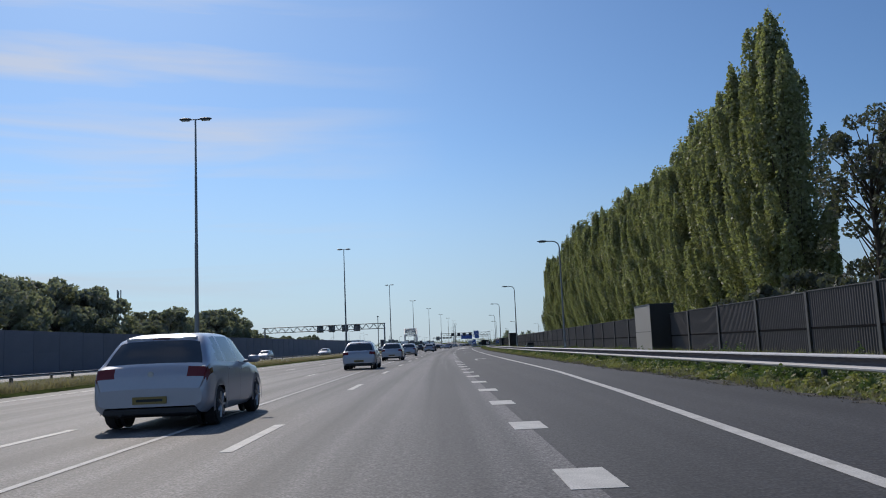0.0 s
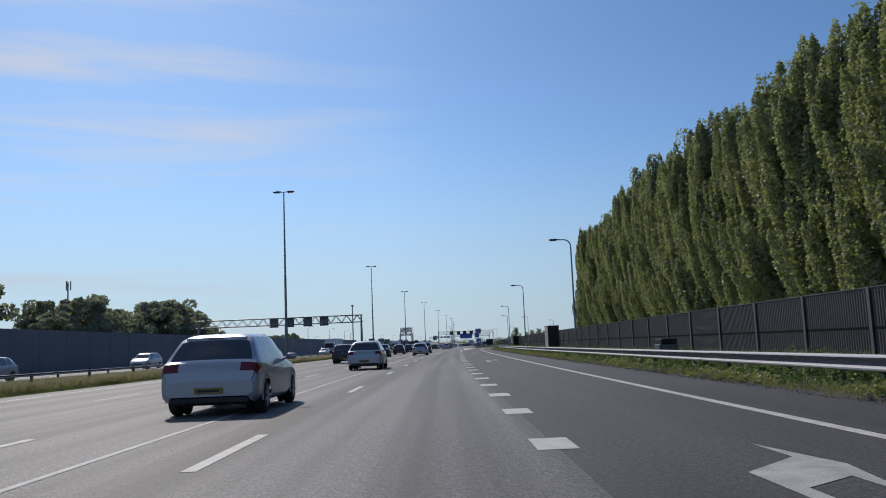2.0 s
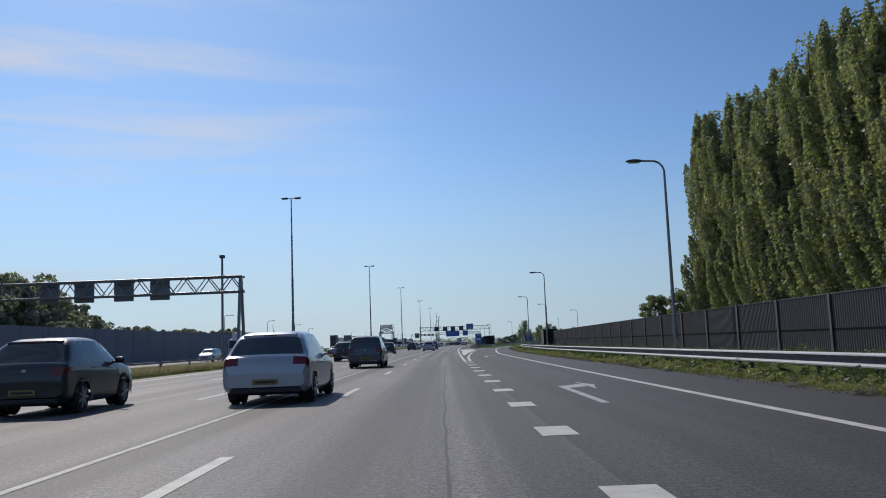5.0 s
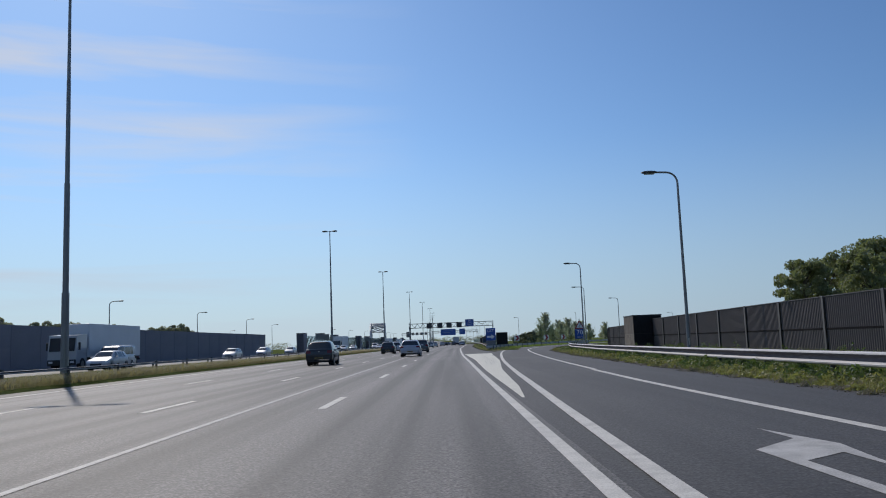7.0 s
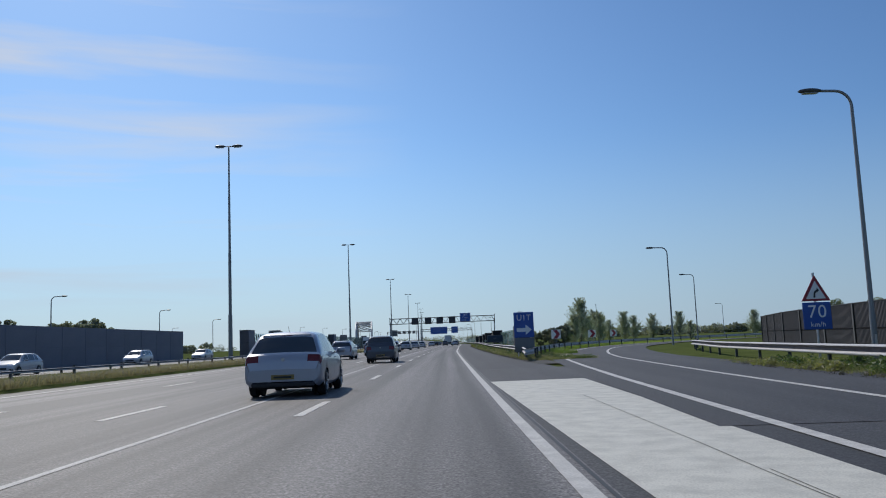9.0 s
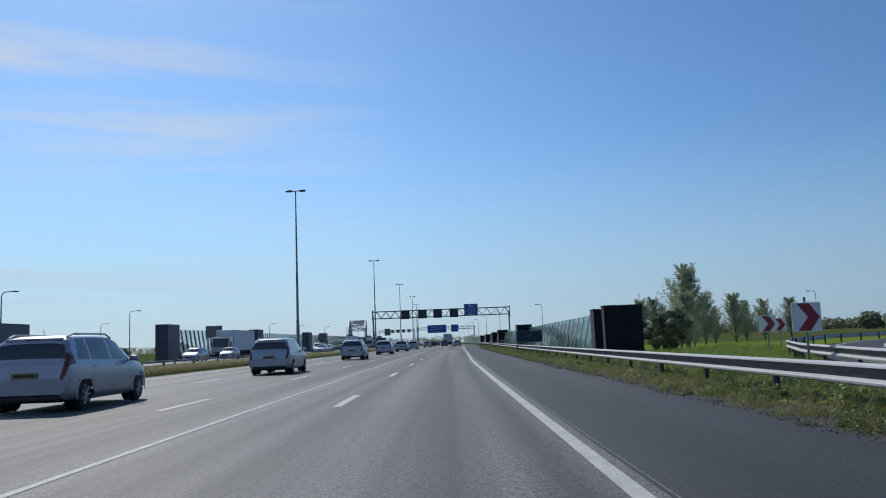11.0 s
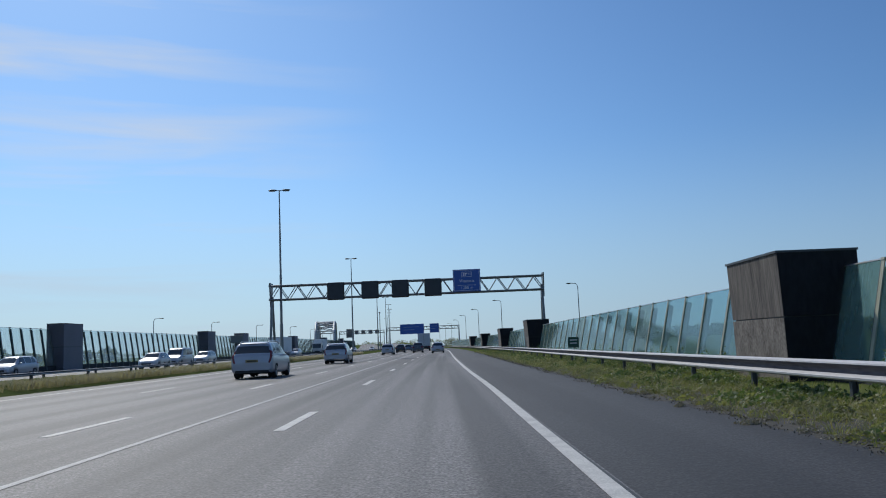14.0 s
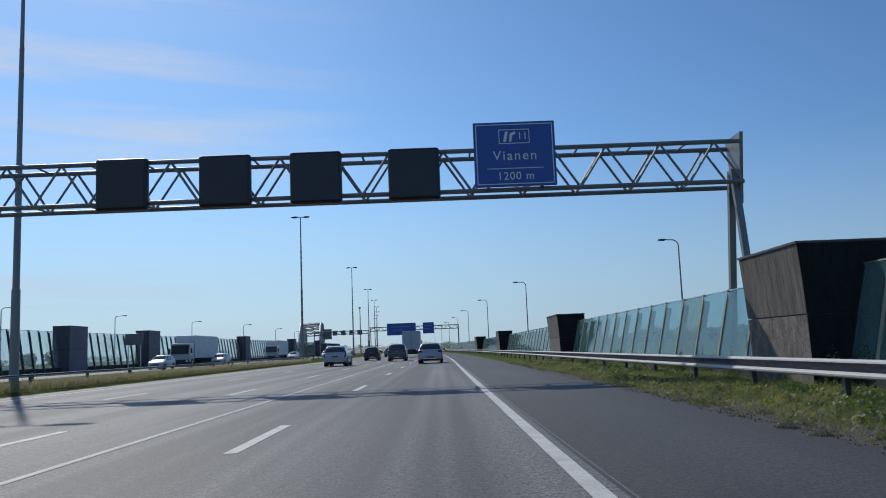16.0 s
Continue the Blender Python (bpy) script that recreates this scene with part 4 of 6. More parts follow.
def opposite_gantry():
    g = empty("sign_gantry", spot(0, 197.0))
    part("truss", lattice(bmesh.new(), -47.0, -16.5, 5.95, 7.2, -0.5, 0.5, 1.9, 0.055), GALV_DARK, g)
    gantry_leg(g, -16.7, 7.2, 1.2)
    gantry_leg(g, -46.5, 7.2, 1.2)
    for x in (-32.8, -29.9, -26.6, -23.6):
        s = part("matrix_sign", boxed((x - 0.8, 0.55, 5.55), (x + 0.8, 0.85, 7.3), 0.06), SIGN_BACK, g, "grey back of a lane signal box")
        bm = bmesh.new()
        for z in (6.0, 6.9):
            box(bm, (x - 0.6, 0.35, z - 0.05), (x + 0.6, 0.54, z + 0.05))
        part("bracket", bm, DARK_STEEL, s)
    part("camera_pole", tube(bmesh.new(), (-18.3, 0.3, 0), (-18.3, 0.3, 8.9), 0.11, 0.09), POLE_GREY, g)
    part("camera_housing", boxed((-18.5, 0.1, 8.8), (-18.1, 0.5, 9.05), 0.03), DARK_STEEL, g)
    return tagged(g, "long lattice gantry seen from behind over the opposite carriageway", "sign gantry", "sign gantries")


opposite_gantry()


def far_gantry():
    g = empty("sign_gantry", spot(0, 690.0))
    part("truss", lattice(bmesh.new(), -17.5, 11.0, 7.3, 8.4, -0.6, 0.6, 2.4, 0.08), GALV_DARK, g)
    gantry_leg(g, 10.9, 8.3)
    gantry_leg(g, -17.2, 8.3)
    for x0, x1, z0, z1 in ((-12.0, -2.8, 5.7, 9.5), (-0.55, 3.0, 5.95, 9.45)):
        s = part("direction_sign", boxed((x0, -0.95, z0), (x1, -0.85, z1), 0.04), BLUE_SIGN, g, "blue direction sign")
        bm = bmesh.new()
        for k, z in enumerate((0.68, 0.4)):
            box(bm, (x0 + (x1 - x0) * 0.15, -0.96, z0 + (z1 - z0) * z), (x0 + (x1 - x0) * (0.8 - 0.2 * k), -0.951, z0 + (z1 - z0) * z + 0.22))
        part("lettering_bar", bm, FADED_FACE, s)
    return tagged(g, "distant lattice gantry with two blue direction signs", "sign gantry", "sign gantries")


FADED_FACE = material("faded_sign_lettering", (0.16, 0.24, 0.42), 0.5, vary=0.1)
far_gantry()


def far_opposite_gantry(y):
    g = empty("sign_gantry", spot(0, y))
    part("truss", lattice(bmesh.new(), -36.5, -18.3, 6.9, 7.9, -0.5, 0.5, 2.6, 0.07), GALV_DARK, g)
    gantry_leg(g, -18.5, 7.8)
    gantry_leg(g, -36.3, 7.8)
    for x in (-29.5, -26.8, -24.0, -21.3):
        part("matrix_sign", boxed((x - 0.8, 0.6, 6.6), (x + 0.8, 0.9, 8.2), 0.06), SIGN_BACK, g, "grey back of a lane signal box")
    part("direction_sign", boxed((-33.6, 0.6, 5.4), (-30.6, 0.75, 8.8), 0.04), SIGN_BACK, g, "grey back of a direction sign")
    return tagged(g, "distant gantry seen from behind over the opposite carriageway", "sign gantry", "sign gantries")


far_opposite_gantry(702)
pole_cam = empty("camera_pole", spot(-18.2, 648))
part("pole", tube(bmesh.new(), (0, 0, 0), (0, 0, 12.6), 0.16, 0.11), POLE_GREY, pole_cam)
part("camera_housing", boxed((-0.3, -0.3, 12.5), (0.2, 0.3, 12.95), 0.05), DARK_STEEL, pole_cam)
tagged(pole_cam, "slim grey pole with a traffic camera in the median", "camera pole")


# ---- signs beside the road ----
def post_pair(bm, xs, h, r=0.04):
    for x in xs:
        tube(bm, (x, 0, -0.2), (x, 0, h), r, n=10)
    return bm


def uit_sign():
    s = empty("exit_sign", spot(5.0, 291.5))
    for x in (-0.4, 0.4):
        part("post", tube(bmesh.new(), (x, 0.06, -0.3), (x, 0.06, 2.7), 0.05), GALV, s)
    p = part("panel", boxed((-0.62, -0.03, 1.2), (0.62, 0.03, 2.78), 0.02), BLUE_SIGN, s)
    text_part("UIT", 0.5, Matrix.Translation((0, -0.034, 2.42)) @ FACE_US, WHITE_FACE, p, 1.25)
    bm = bmesh.new()
    prism(bm, [(-0.46, 1.56), (0.1, 1.56), (0.1, 1.36), (0.48, 1.68), (0.1, 2.0), (0.1, 1.8), (-0.46, 1.8)], 0.006, Matrix.Translation((0, -0.037, 0)))
    part("arrow", bm, WHITE_FACE, p)
    part("lower_panel", boxed((-0.62, -0.02, 0.3), (0.62, 0.03, 1.18), 0.02), SIGN_BACK, s)
    return tagged(s, "blue exit sign with a white arrow in the gore", "road sign")


uit_sign()


def curve_sign():
    s = empty("advisory_sign", spot(13.0, 268.5, 0.25))
    part("post", tube(bmesh.new(), (0, 0.05, -0.2), (0, 0.05, 2.75), 0.045), GALV, s)
    p = part("speed_panel", boxed((-0.49, -0.03, 0.78), (0.49, 0.02, 1.72), 0.03), BLUE_SIGN, s)
    text_part("70", 0.62, Matrix.Translation((0, -0.034, 1.38)) @ FACE_US, WHITE_FACE, p)
    text_part("km/h", 0.24, Matrix.Translation((0, -0.034, 0.95)) @ FACE_US, WHITE_FACE, p)
    bm = bmesh.new()
    prism(bm, [(-0.5, 1.76), (0.5, 1.76), (0.0, 2.66)], 0.03, Matrix.Translation((0, -0.025, 0)))
    t = part("warning_triangle", bm, RED_SIGN, s, "red and white warning triangle")
    bm = bmesh.new()
    prism(bm, [(-0.34, 1.84), (0.34, 1.84), (0.0, 2.46)], 0.006, Matrix.Translation((0, -0.033, 0)))
    part("white_field", bm, WHITE_FACE, t)
    bm = bmesh.new()
    prism(bm, [(-0.09, 1.88), (-0.02, 1.88), (-0.01, 2.02), (0.05, 2.1), (0.04, 2.04), (0.13, 2.13), (0.05, 2.22), (0.04, 2.16), (-0.06, 2.08)], 0.004, Matrix.Translation((0, -0.038, 0)))
    part("bend_arrow", bm, BLACK, t)
    return tagged(s, "blue 70 advisory sign under a curve warning triangle", "road sign")


curve_sign()


def chevron(d, y, turn, w=0.9):
    s = empty("chevron_sign", spot(d, y, 0, turn))
    part("post", tube(bmesh.new(), (0, 0.05, -0.2), (0, 0.05, 1.98), 0.035), POLE_GREY, s)
    z = 1.42 - w / 2
    p = part("panel", boxed((-w / 2, -0.03, z), (w / 2, 0.02, z + w), 0.02), WHITE_FACE, s)
    bm = bmesh.new()
    prism(bm, [(-w * 0.32, z + 0.03), (w * 0.1, z + 0.03), (w * 0.44, z + w / 2), (w * 0.1, z + w - 0.03), (-w * 0.32, z + w - 0.03), (w * 0.04, z + w / 2)], 0.006, Matrix.Translation((0, -0.037, 0)))
    part("red_chevron", bm, RED_SIGN, p)
    return tagged(s, "white chevron board with a dark red arrow on a post", "chevron sign", "chevron signs round the bend")


chevron(9.9, 314.2, 0, 0.83)
chevron(16.54, 334.2, -12, 0.86)
chevron(20.7, 343.0, -18, 0.8)


def back_board():
    s = empty("road_sign", spot(6.95, 367.4, 0, 6))
    for x in (-1.15, 1.15):
        part("post", tube(bmesh.new(), (x, 0.06, -0.3), (x, 0.06, 1.92), 0.045), DARK_STEEL, s)
    p = part("panel", boxed((-1.22, -0.02, 0.82), (1.22, 0.02, 1.88), 0.02), BOARD_NAVY, s)
    for lo, hi in (((-1.24, -0.028, 1.84), (1.24, 0.0, 1.88)), ((-1.24, -0.028, 0.80), (1.24, 0.0, 0.84)), ((-1.24, -0.028, 0.845), (-1.205, 0.0, 1.835)), ((1.205, -0.028, 0.845), (1.24, 0.0, 1.835))):
        part("rim", boxed(lo, hi, 0.005), POLE_GREY, p)
    bm = bmesh.new()
    for z, a, b in ((1.42, -0.25, 0.25), (1.33, -0.22, 0.12)):
        box(bm, (a, -0.025, z), (b, -0.021, z + 0.05))
    part("label_bar", bm, SIGN_BACK, p)
    for z in (1.0, 1.7):
        part("stiffener", boxed((-1.2, 0.02, z - 0.03), (1.2, 0.05, z + 0.03)), SIGN_BACK, s)
    return tagged(s, "dark blank road sign on two posts before the glass wall", "road sign")


back_board()


def hecto(d, y):
    s = empty("marker_sign", spot(d, y))
    part("post", tube(bmesh.new(), (0, 0.04, -0.2), (0, 0.04, 1.1), 0.03), GALV, s)
    p = part("panel", boxed((-0.28, -0.015, 0.68), (0.28, 0.015, 1.22), 0.02), GREEN_DARK, s)
    bm = bmesh.new()
    for z in (1.04, 0.88):
        box(bm, (-0.18, -0.02, z), (0.18, -0.016, z + 0.06))
    part("number_bar", bm, WHITE_FACE, p)
    return tagged(s, "small dark green distance marker behind the guard rail", "marker sign", "distance markers")


GREEN_DARK = material("dark_green_sign", (0.02, 0.075, 0.05), 0.45, vary=0.1)
hecto(6.9, 415.4)


def far_board(d, y, w, h, z):
    s = empty("road_sign", spot(d, y))
    for x in (-w / 3, w / 3):
        part("post", tube(bmesh.new(), (x, 0, -0.2), (x, 0, z + h), 0.07), GALV, s)
    part("panel", boxed((-w / 2, -0.08, z), (w / 2, -0.02, z + h), 0.03), SIGN_BACK, s)
    return tagged(s, "grey back of a sign board before the far glass wall", "road sign", "sign boards of the far side")


far_board(-37.0, 414.7, 1.5, 1.7, 3.1)


def cabinet(d, y):
    """A roadside cabinet with a dark overhanging hood."""
    c = empty("roadside_cabinet", spot(d, y, 0.05, 8))
    part("body", boxed((-0.42, -0.3, 0.0), (0.42, 0.3, 0.72), 0.03), CABINET_GREEN, c)
    part("hood", boxed((-0.34, -0.34, 0.722), (0.36, 0.34, 0.95), 0.04), BLACK, c, "black hood")
    part("door_seam", boxed((-0.005, -0.304, 0.06), (0.005, -0.298, 0.68)), BLACK, c)
    part("lock", tube(bmesh.new(), (0.12, -0.32, 0.4), (0.12, -0.298, 0.4), 0.03, n=10), GALV, c)
    return tagged(c, "small grey-green cabinet with a black hood behind the rail", "cabinet")


CABINET_GREEN = material("grey_green_cabinet", (0.12, 0.145, 0.14), 0.6, vary=0.2)
cabinet(9.5, 84.3)
far_board(-42.6, 435, 2.9, 2.0, 3.5)
far_board(-42.6, 545, 2.6, 1.6, 3.2)


# ---- vegetation ----
rng = np.random.default_rng(7)


def leaf_cloud(name, centers, size, mat, parent=None, flat=0.0, elong=1.5):
    """One diamond-shaped leaf at each place, turned at random."""
    n = len(centers)
    a = rng.normal(size=(n, 3))
    a[:, 2] *= (1 - flat)
    a /= np.linalg.norm(a, axis=1)[:, None]
    b = rng.normal(size=(n, 3))
    b -= (b * a).sum(1)[:, None] * a
    b /= np.linalg.norm(b, axis=1)[:, None]
    s = size * rng.uniform(0.6, 1.35, n)[:, None]
    c = np.asarray(centers)
    v = np.stack([c + a * s * elong * 0.5, c + b * s * 0.5, c - a * s * elong * 0.5, c - b * s * 0.5], 1).reshape(-1, 3)
    f = np.arange(4 * n).reshape(n, 4)
    me = bpy.data.meshes.new(name)
    me.from_pydata(v.tolist(), [], f.tolist())
    me.materials.append(mat)
    ob = new(name, me)
    if parent:
        ob.parent = parent
    return ob


def poplar(h, spread):
    """A columnar poplar: a trunk with steep limbs and flame-shaped sprays."""
    tree = empty("poplar_tree")
    bm = bmesh.new()
    polyline_tube(bm, [(0, 0, -0.1), (0.05, 0, h * 0.3), (0, 0.05, h * 0.65), (0, 0, h * 0.92)], [0.32, 0.24, 0.13, 0.02], 9)
    pts = []
    sprays = 48
    for i in range(sprays):
        ang = i * 2.4 + rng.uniform(-0.3, 0.3)
        z0 = rng.uniform(0.02, 0.66) * h
        reach = spread * rng.uniform(0.45, 1.0) * (1 - 0.55 * (z0 / h))
        L = rng.uniform(0.22, 0.40) * h
        top = min(z0 + L, h * rng.uniform(0.93, 1.0))
        base = np.array([math.cos(ang) * reach * 0.35, math.sin(ang) * reach * 0.35, z0])
        tip = np.array([math.cos(ang) * reach, math.sin(ang) * reach, top])
        if top > h * 0.84:
            tip[:2] *= 0.46
        tube(bm, (0, 0, max(0.4, z0 - 0.8)), tuple(base), 0.05, 0.035, 5)
        tube(bm, tuple(base), tuple(tip), 0.035, 0.01, 5)
        n = 1000
        u = rng.beta(1.4, 1.25, n)
        rad = 0.72 * np.sin(np.pi * np.clip(u * 0.9 + 0.08, 0, 1)) ** 0.7 * rng.uniform(0.35, 1.0, n) ** 0.6
        th = rng.uniform(0, 2 * math.pi, n)
        c = base + (tip - base) * u[:, None]
        c = c + np.stack([np.cos(th) * rad, np.sin(th) * rad, rng.normal(0, 0.12, n)], 1)
        pts.append(c)
    n = 1800
    z = rng.uniform(0.02, 0.97, n)
    r = spread * 0.55 * np.sin(np.pi * (0.12 + 0.85 * z)) ** 0.6
    th = rng.uniform(0, 2 * math.pi, n)
    pts.append(np.stack([np.cos(th) * r * rng.uniform(0, 1, n), np.sin(th) * r * rng.uniform(0, 1, n), z * h], 1))
    part("trunk", bm, BARK, tree)
    leaf_cloud("crown", np.concatenate(pts), 0.17, LEAF_POPLAR, tree)
    return tagged(tree, "tall columnar poplar with dense green leaves behind the wall", "poplar tree", "row of poplars")


variants = [poplar(22.2, 3.7), poplar(21.6, 3.4), poplar(22.0, 4.0), poplar(21.2, 3.5)]
used = set()
prng = random.Random(3)
POPLAR_TOPS = [(49, 1.07), (55, 1.03), (60, 0.98), (72, 0.95), (95, 0.93), (118, 0.94), (130, 1.0), (160, 1.09), (178, 1.0), (205, 1.05)]
for i in range(43):
    y = 49.6 + 3.82 * i
    d = 26.6 - bend(y) + prng.uniform(-0.4, 0.4)
    k = prng.randrange(4)
    m = spot(d, y, 0.05, prng.uniform(0, 360)) @ Matrix.Diagonal((1, 1, prng.uniform(0.95, 1.04) * between(POPLAR_TOPS, y), 1))
    if k not in used:
        used.add(k)
        variants[k].matrix_basis = m
    else:
        t = copy_thing(variants[k], Matrix())
        t.matrix_basis = m


def broad_tree(name, h, w, mat, leaf, clusters, per, label, cat, group, trunk=0.25, low=0.12, density=1.0):
    """A trunk with limbs that end in uneven clumps of leaves."""
    tree = empty(name)
    bm = bmesh.new()
    polyline_tube(bm, [(0, 0, -0.15), (0.06, 0.03, h * 0.25), (-0.05, 0.05, h * 0.55), (0.02, 0, h * 0.86)], [trunk, trunk * 0.75, trunk * 0.4, 0.03], 8)
    pts = []
    for i in range(clusters):
        z = h * rng.uniform(low, 0.96)
        k = (z / h - low) / (1 - low)
        r = w * 0.5 * math.sin(math.pi * min(1, max(0.05, 0.16 + 0.8 * k))) ** 0.55 * rng.uniform(0.45, 1.0)
        a = rng.uniform(0, 2 * math.pi)
        c = np.array([math.cos(a) * r, math.sin(a) * r, z])
        tube(bm, (0, 0, max(0.5, z - h * 0.22)), tuple(c), 0.05 * trunk / 0.25, 0.012, 5)
        s = w * rng.uniform(0.07, 0.15)
        g = rng.normal(size=(per, 3))
        g /= np.linalg.norm(g, axis=1)[:, None]
        pts.append(c + g * s * np.array([1, 1, 0.75]) * rng.uniform(0.4, 1.0, per)[:, None] ** 0.5)
    part("trunk", bm, BARK, tree)
    leaf_cloud("crown", np.concatenate(pts), leaf, mat, tree)
    return tagged(tree, label, cat, group)


def scatter(variants, places):
    """Stands the variants at places (d, y, scale), the first ones themselves, then copies."""
    for i, (d, y, s) in enumerate(places):
        v = variants[i % len(variants)]
        m = spot(d, y, 0.0, (i * 67) % 360) @ Matrix.Scale(s, 4)
        if i < len(variants):
            v.matrix_basis = m
        else:
            t = copy_thing(v, Matrix())
            t.matrix_basis = m


big = [broad_tree("broadleaf_tree", 11.5, 11.0, LEAF_DARK, 0.42, 60, 130, "dark green broadleaf tree rising behind the far wall", "tree", "trees behind the far wall") for _ in range(3)]
BIG = [(-76, 168, 0.95), (-80, 178, 1.45), (-86, 181, 1.6), (-84, 165, 1.5), (-90, 171, 1.65), (-86, 152, 1.5), (-80, 140, 1.35), (-92, 156, 1.65), (-84, 128, 1.35), (-89, 190, 1.2),
       (-82, 214, 0.95), (-80, 223, 1.25), (-84, 231, 1.3), (-82, 239, 1.1), (-88, 222, 1.2), (-86, 261, 1.15), (-84, 271, 1.4), (-86, 282, 1.48), (-85, 292, 1.5), (-87, 302, 1.35), (-85, 312, 1.1), (-84, 322, 0.85), (-92, 287, 1.4),
       (-66, 268, 0.62), (-64, 285, 0.55), (-66, 303, 0.6), (-64, 322, 0.58), (-66, 338, 0.55), (-70, 352, 0.6), (-75, 366, 0.62), (-81.5, 435, 0.64), (-84.5, 429, 0.82), (-88, 424, 0.76), (-86, 433, 0.7), (-93, 410, 0.8), (-96.5, 405, 0.74), (-100, 398, 0.8), (-105, 392, 0.88), (-190, 712, 0.95), (-196, 716, 1.05), (-202, 714, 1.0), (-208, 718, 0.9)]
scatter(big, BIG)


def willow_tree(h, w):
    """A young willow: a slim stem with steep twigs set with fine pale leaves."""
    tree = empty("willow_tree")
    bm = bmesh.new()
    polyline_tube(bm, [(0, 0, -0.15), (0.04, 0.02, h * 0.35), (-0.03, 0.02, h * 0.7), (0, 0, h)], [0.10, 0.07, 0.04, 0.01], 8)
    pts = []
    for i in range(125):
        z0 = h * rng.uniform(0.02, 0.9)
        k = z0 / h
        a = i * 2.4 + rng.uniform(-0.4, 0.4)
        reach = w * 0.5 * (1.08 - 0.85 * k) * rng.uniform(0.35, 1.1) * min(1.0, 0.8 + 2.5 * k)
        base = np.array([0.0, 0.0, z0])
        tip = np.array([math.cos(a) * reach, math.sin(a) * reach, min(h * 1.02, z0 + reach * rng.uniform(1.0, 2.0))])
        tube(bm, tuple(base), tuple(tip), 0.018, 0.004, 4)
        n = 105
        u = rng.beta(2.0, 1.3, n)[:, None]
        pts.append(base + (tip - base) * u + rng.normal(0, 0.035 + 0.06 * reach, (n, 3)) * np.array([1, 1, 0.8]))
    part("trunk", bm, BARK, tree)
    leaf_cloud("crown", np.concatenate(pts), 0.075, LEAF_WILLOW, tree, elong=2.4)
    return tagged(tree, "young grey-green willow with airy upright branches", "tree", "young trees past the exit")


willow = [willow_tree(6.5, 4.4) for _ in range(3)]
scatter(willow, [(18.6, 356, 1.0), (17.0, 351, 0.62), (23.0, 366, 0.72), (20.5, 361, 0.6), (28.5, 374, 0.75), (31, 378, 0.66), (36, 386, 0.72), (44, 398, 0.8), (52, 380, 0.7), (33, 352, 0.42), (15.5, 347, 0.45), (25.5, 371, 0.55), (31, 419, 1.05), (27.5, 412, 0.95), (33.5, 424, 0.9)])
bush = [broad_tree("broadleaf_tree", 9.5, 7.0, LEAF_BUSH, 0.165, 80, 230, "green broadleaf tree beyond the noise wall", "tree", "trees beyond the noise wall") for _ in range(2)]
scatter(bush, [(47, 288, 1.1), (51.5, 285, 1.25), (56, 283, 1.3), (61, 281, 1.2), (54, 294, 1.1), (66, 300, 0.9), (74, 335, 0.6), (33, 262, 0.8), (36, 256, 0.85), (86, 432, 0.72), (92, 436, 0.8), (98, 434, 0.7), (104, 440, 0.82), (111, 438, 0.75), (118, 444, 0.85), (126, 446, 0.8), (135, 450, 0.85)])
pine = [broad_tree("pine_tree", 13.2, 6.4, LEAF_PINE, 0.16, 62, 120, "dark pine with open branches behind the noise wall", "tree", "pines behind the noise wall", 0.3, 0.3) for _ in range(2)]
scatter(pine, [(21.5, 35.0, 0.92), (22.5, 31.0, 0.95), (27, 40, 1.0), (21.5, 26.5, 0.9), (24.5, 35.5, 0.95), (26, 30, 0.9), (21, 21, 0.9)])
shrub = [broad_tree("shrub", 3.6, 4.2, LEAF_PINE, 0.2, 30, 90, "dark evergreen shrub behind the noise wall", "shrub", "shrubs behind the noise wall", 0.1, 0.1)]
scatter(shrub, [(16.5, 33, 1.0), (16.0, 28.5, 0.85), (17, 24, 1.0), (15.5, 38, 0.75), (13.2, 343, 0.62), (14.8, 347, 0.7), (12.2, 346, 0.55)])


def far_woods():
    """Low distant woods along the horizon."""
    pts = []
    for x0, x1, y, h, n in ((180, 900, 620, 11, 130), (-900, -150, 800, 9, 120), (-1800, 1800, 2300, 20, 260), (60, 420, 930, 10, 90)):
        for i in range(n):
            x = x0 + (x1 - x0) * rng.uniform()
            w, hh = h * rng.uniform(0.5, 1.1), h * rng.uniform(0.55, 1.0)
            k = 170
            g = rng.normal(size=(k, 3))
            g /= np.linalg.norm(g, axis=1)[:, None]
            c = g * np.array([w, w * 0.6, hh * 0.5]) * rng.uniform(0.6, 1, k)[:, None] + np.array([x, y + rng.uniform(-20, 20), hh * 0.45])
            pts.append(c)
    return tagged(leaf_cloud("far_woods", np.concatenate(pts), 1.5, LEAF_DARK), "distant dark green woods along the horizon", "woods", kind="stuff")


far_woods()
tagged(strip("meadow", [(296, 5.9), (331, 6.6), (340, 9.9), (380, 10.4)], [(296, 6.3), (318, 10.9), (335, 17.4), (343, 21.6), (364, 38.5), (380, 63.0)], 296, 380, -0.05, MEADOW, across=6), "bright green meadow inside the bend of the exit ramp", "meadow", kind="structure")

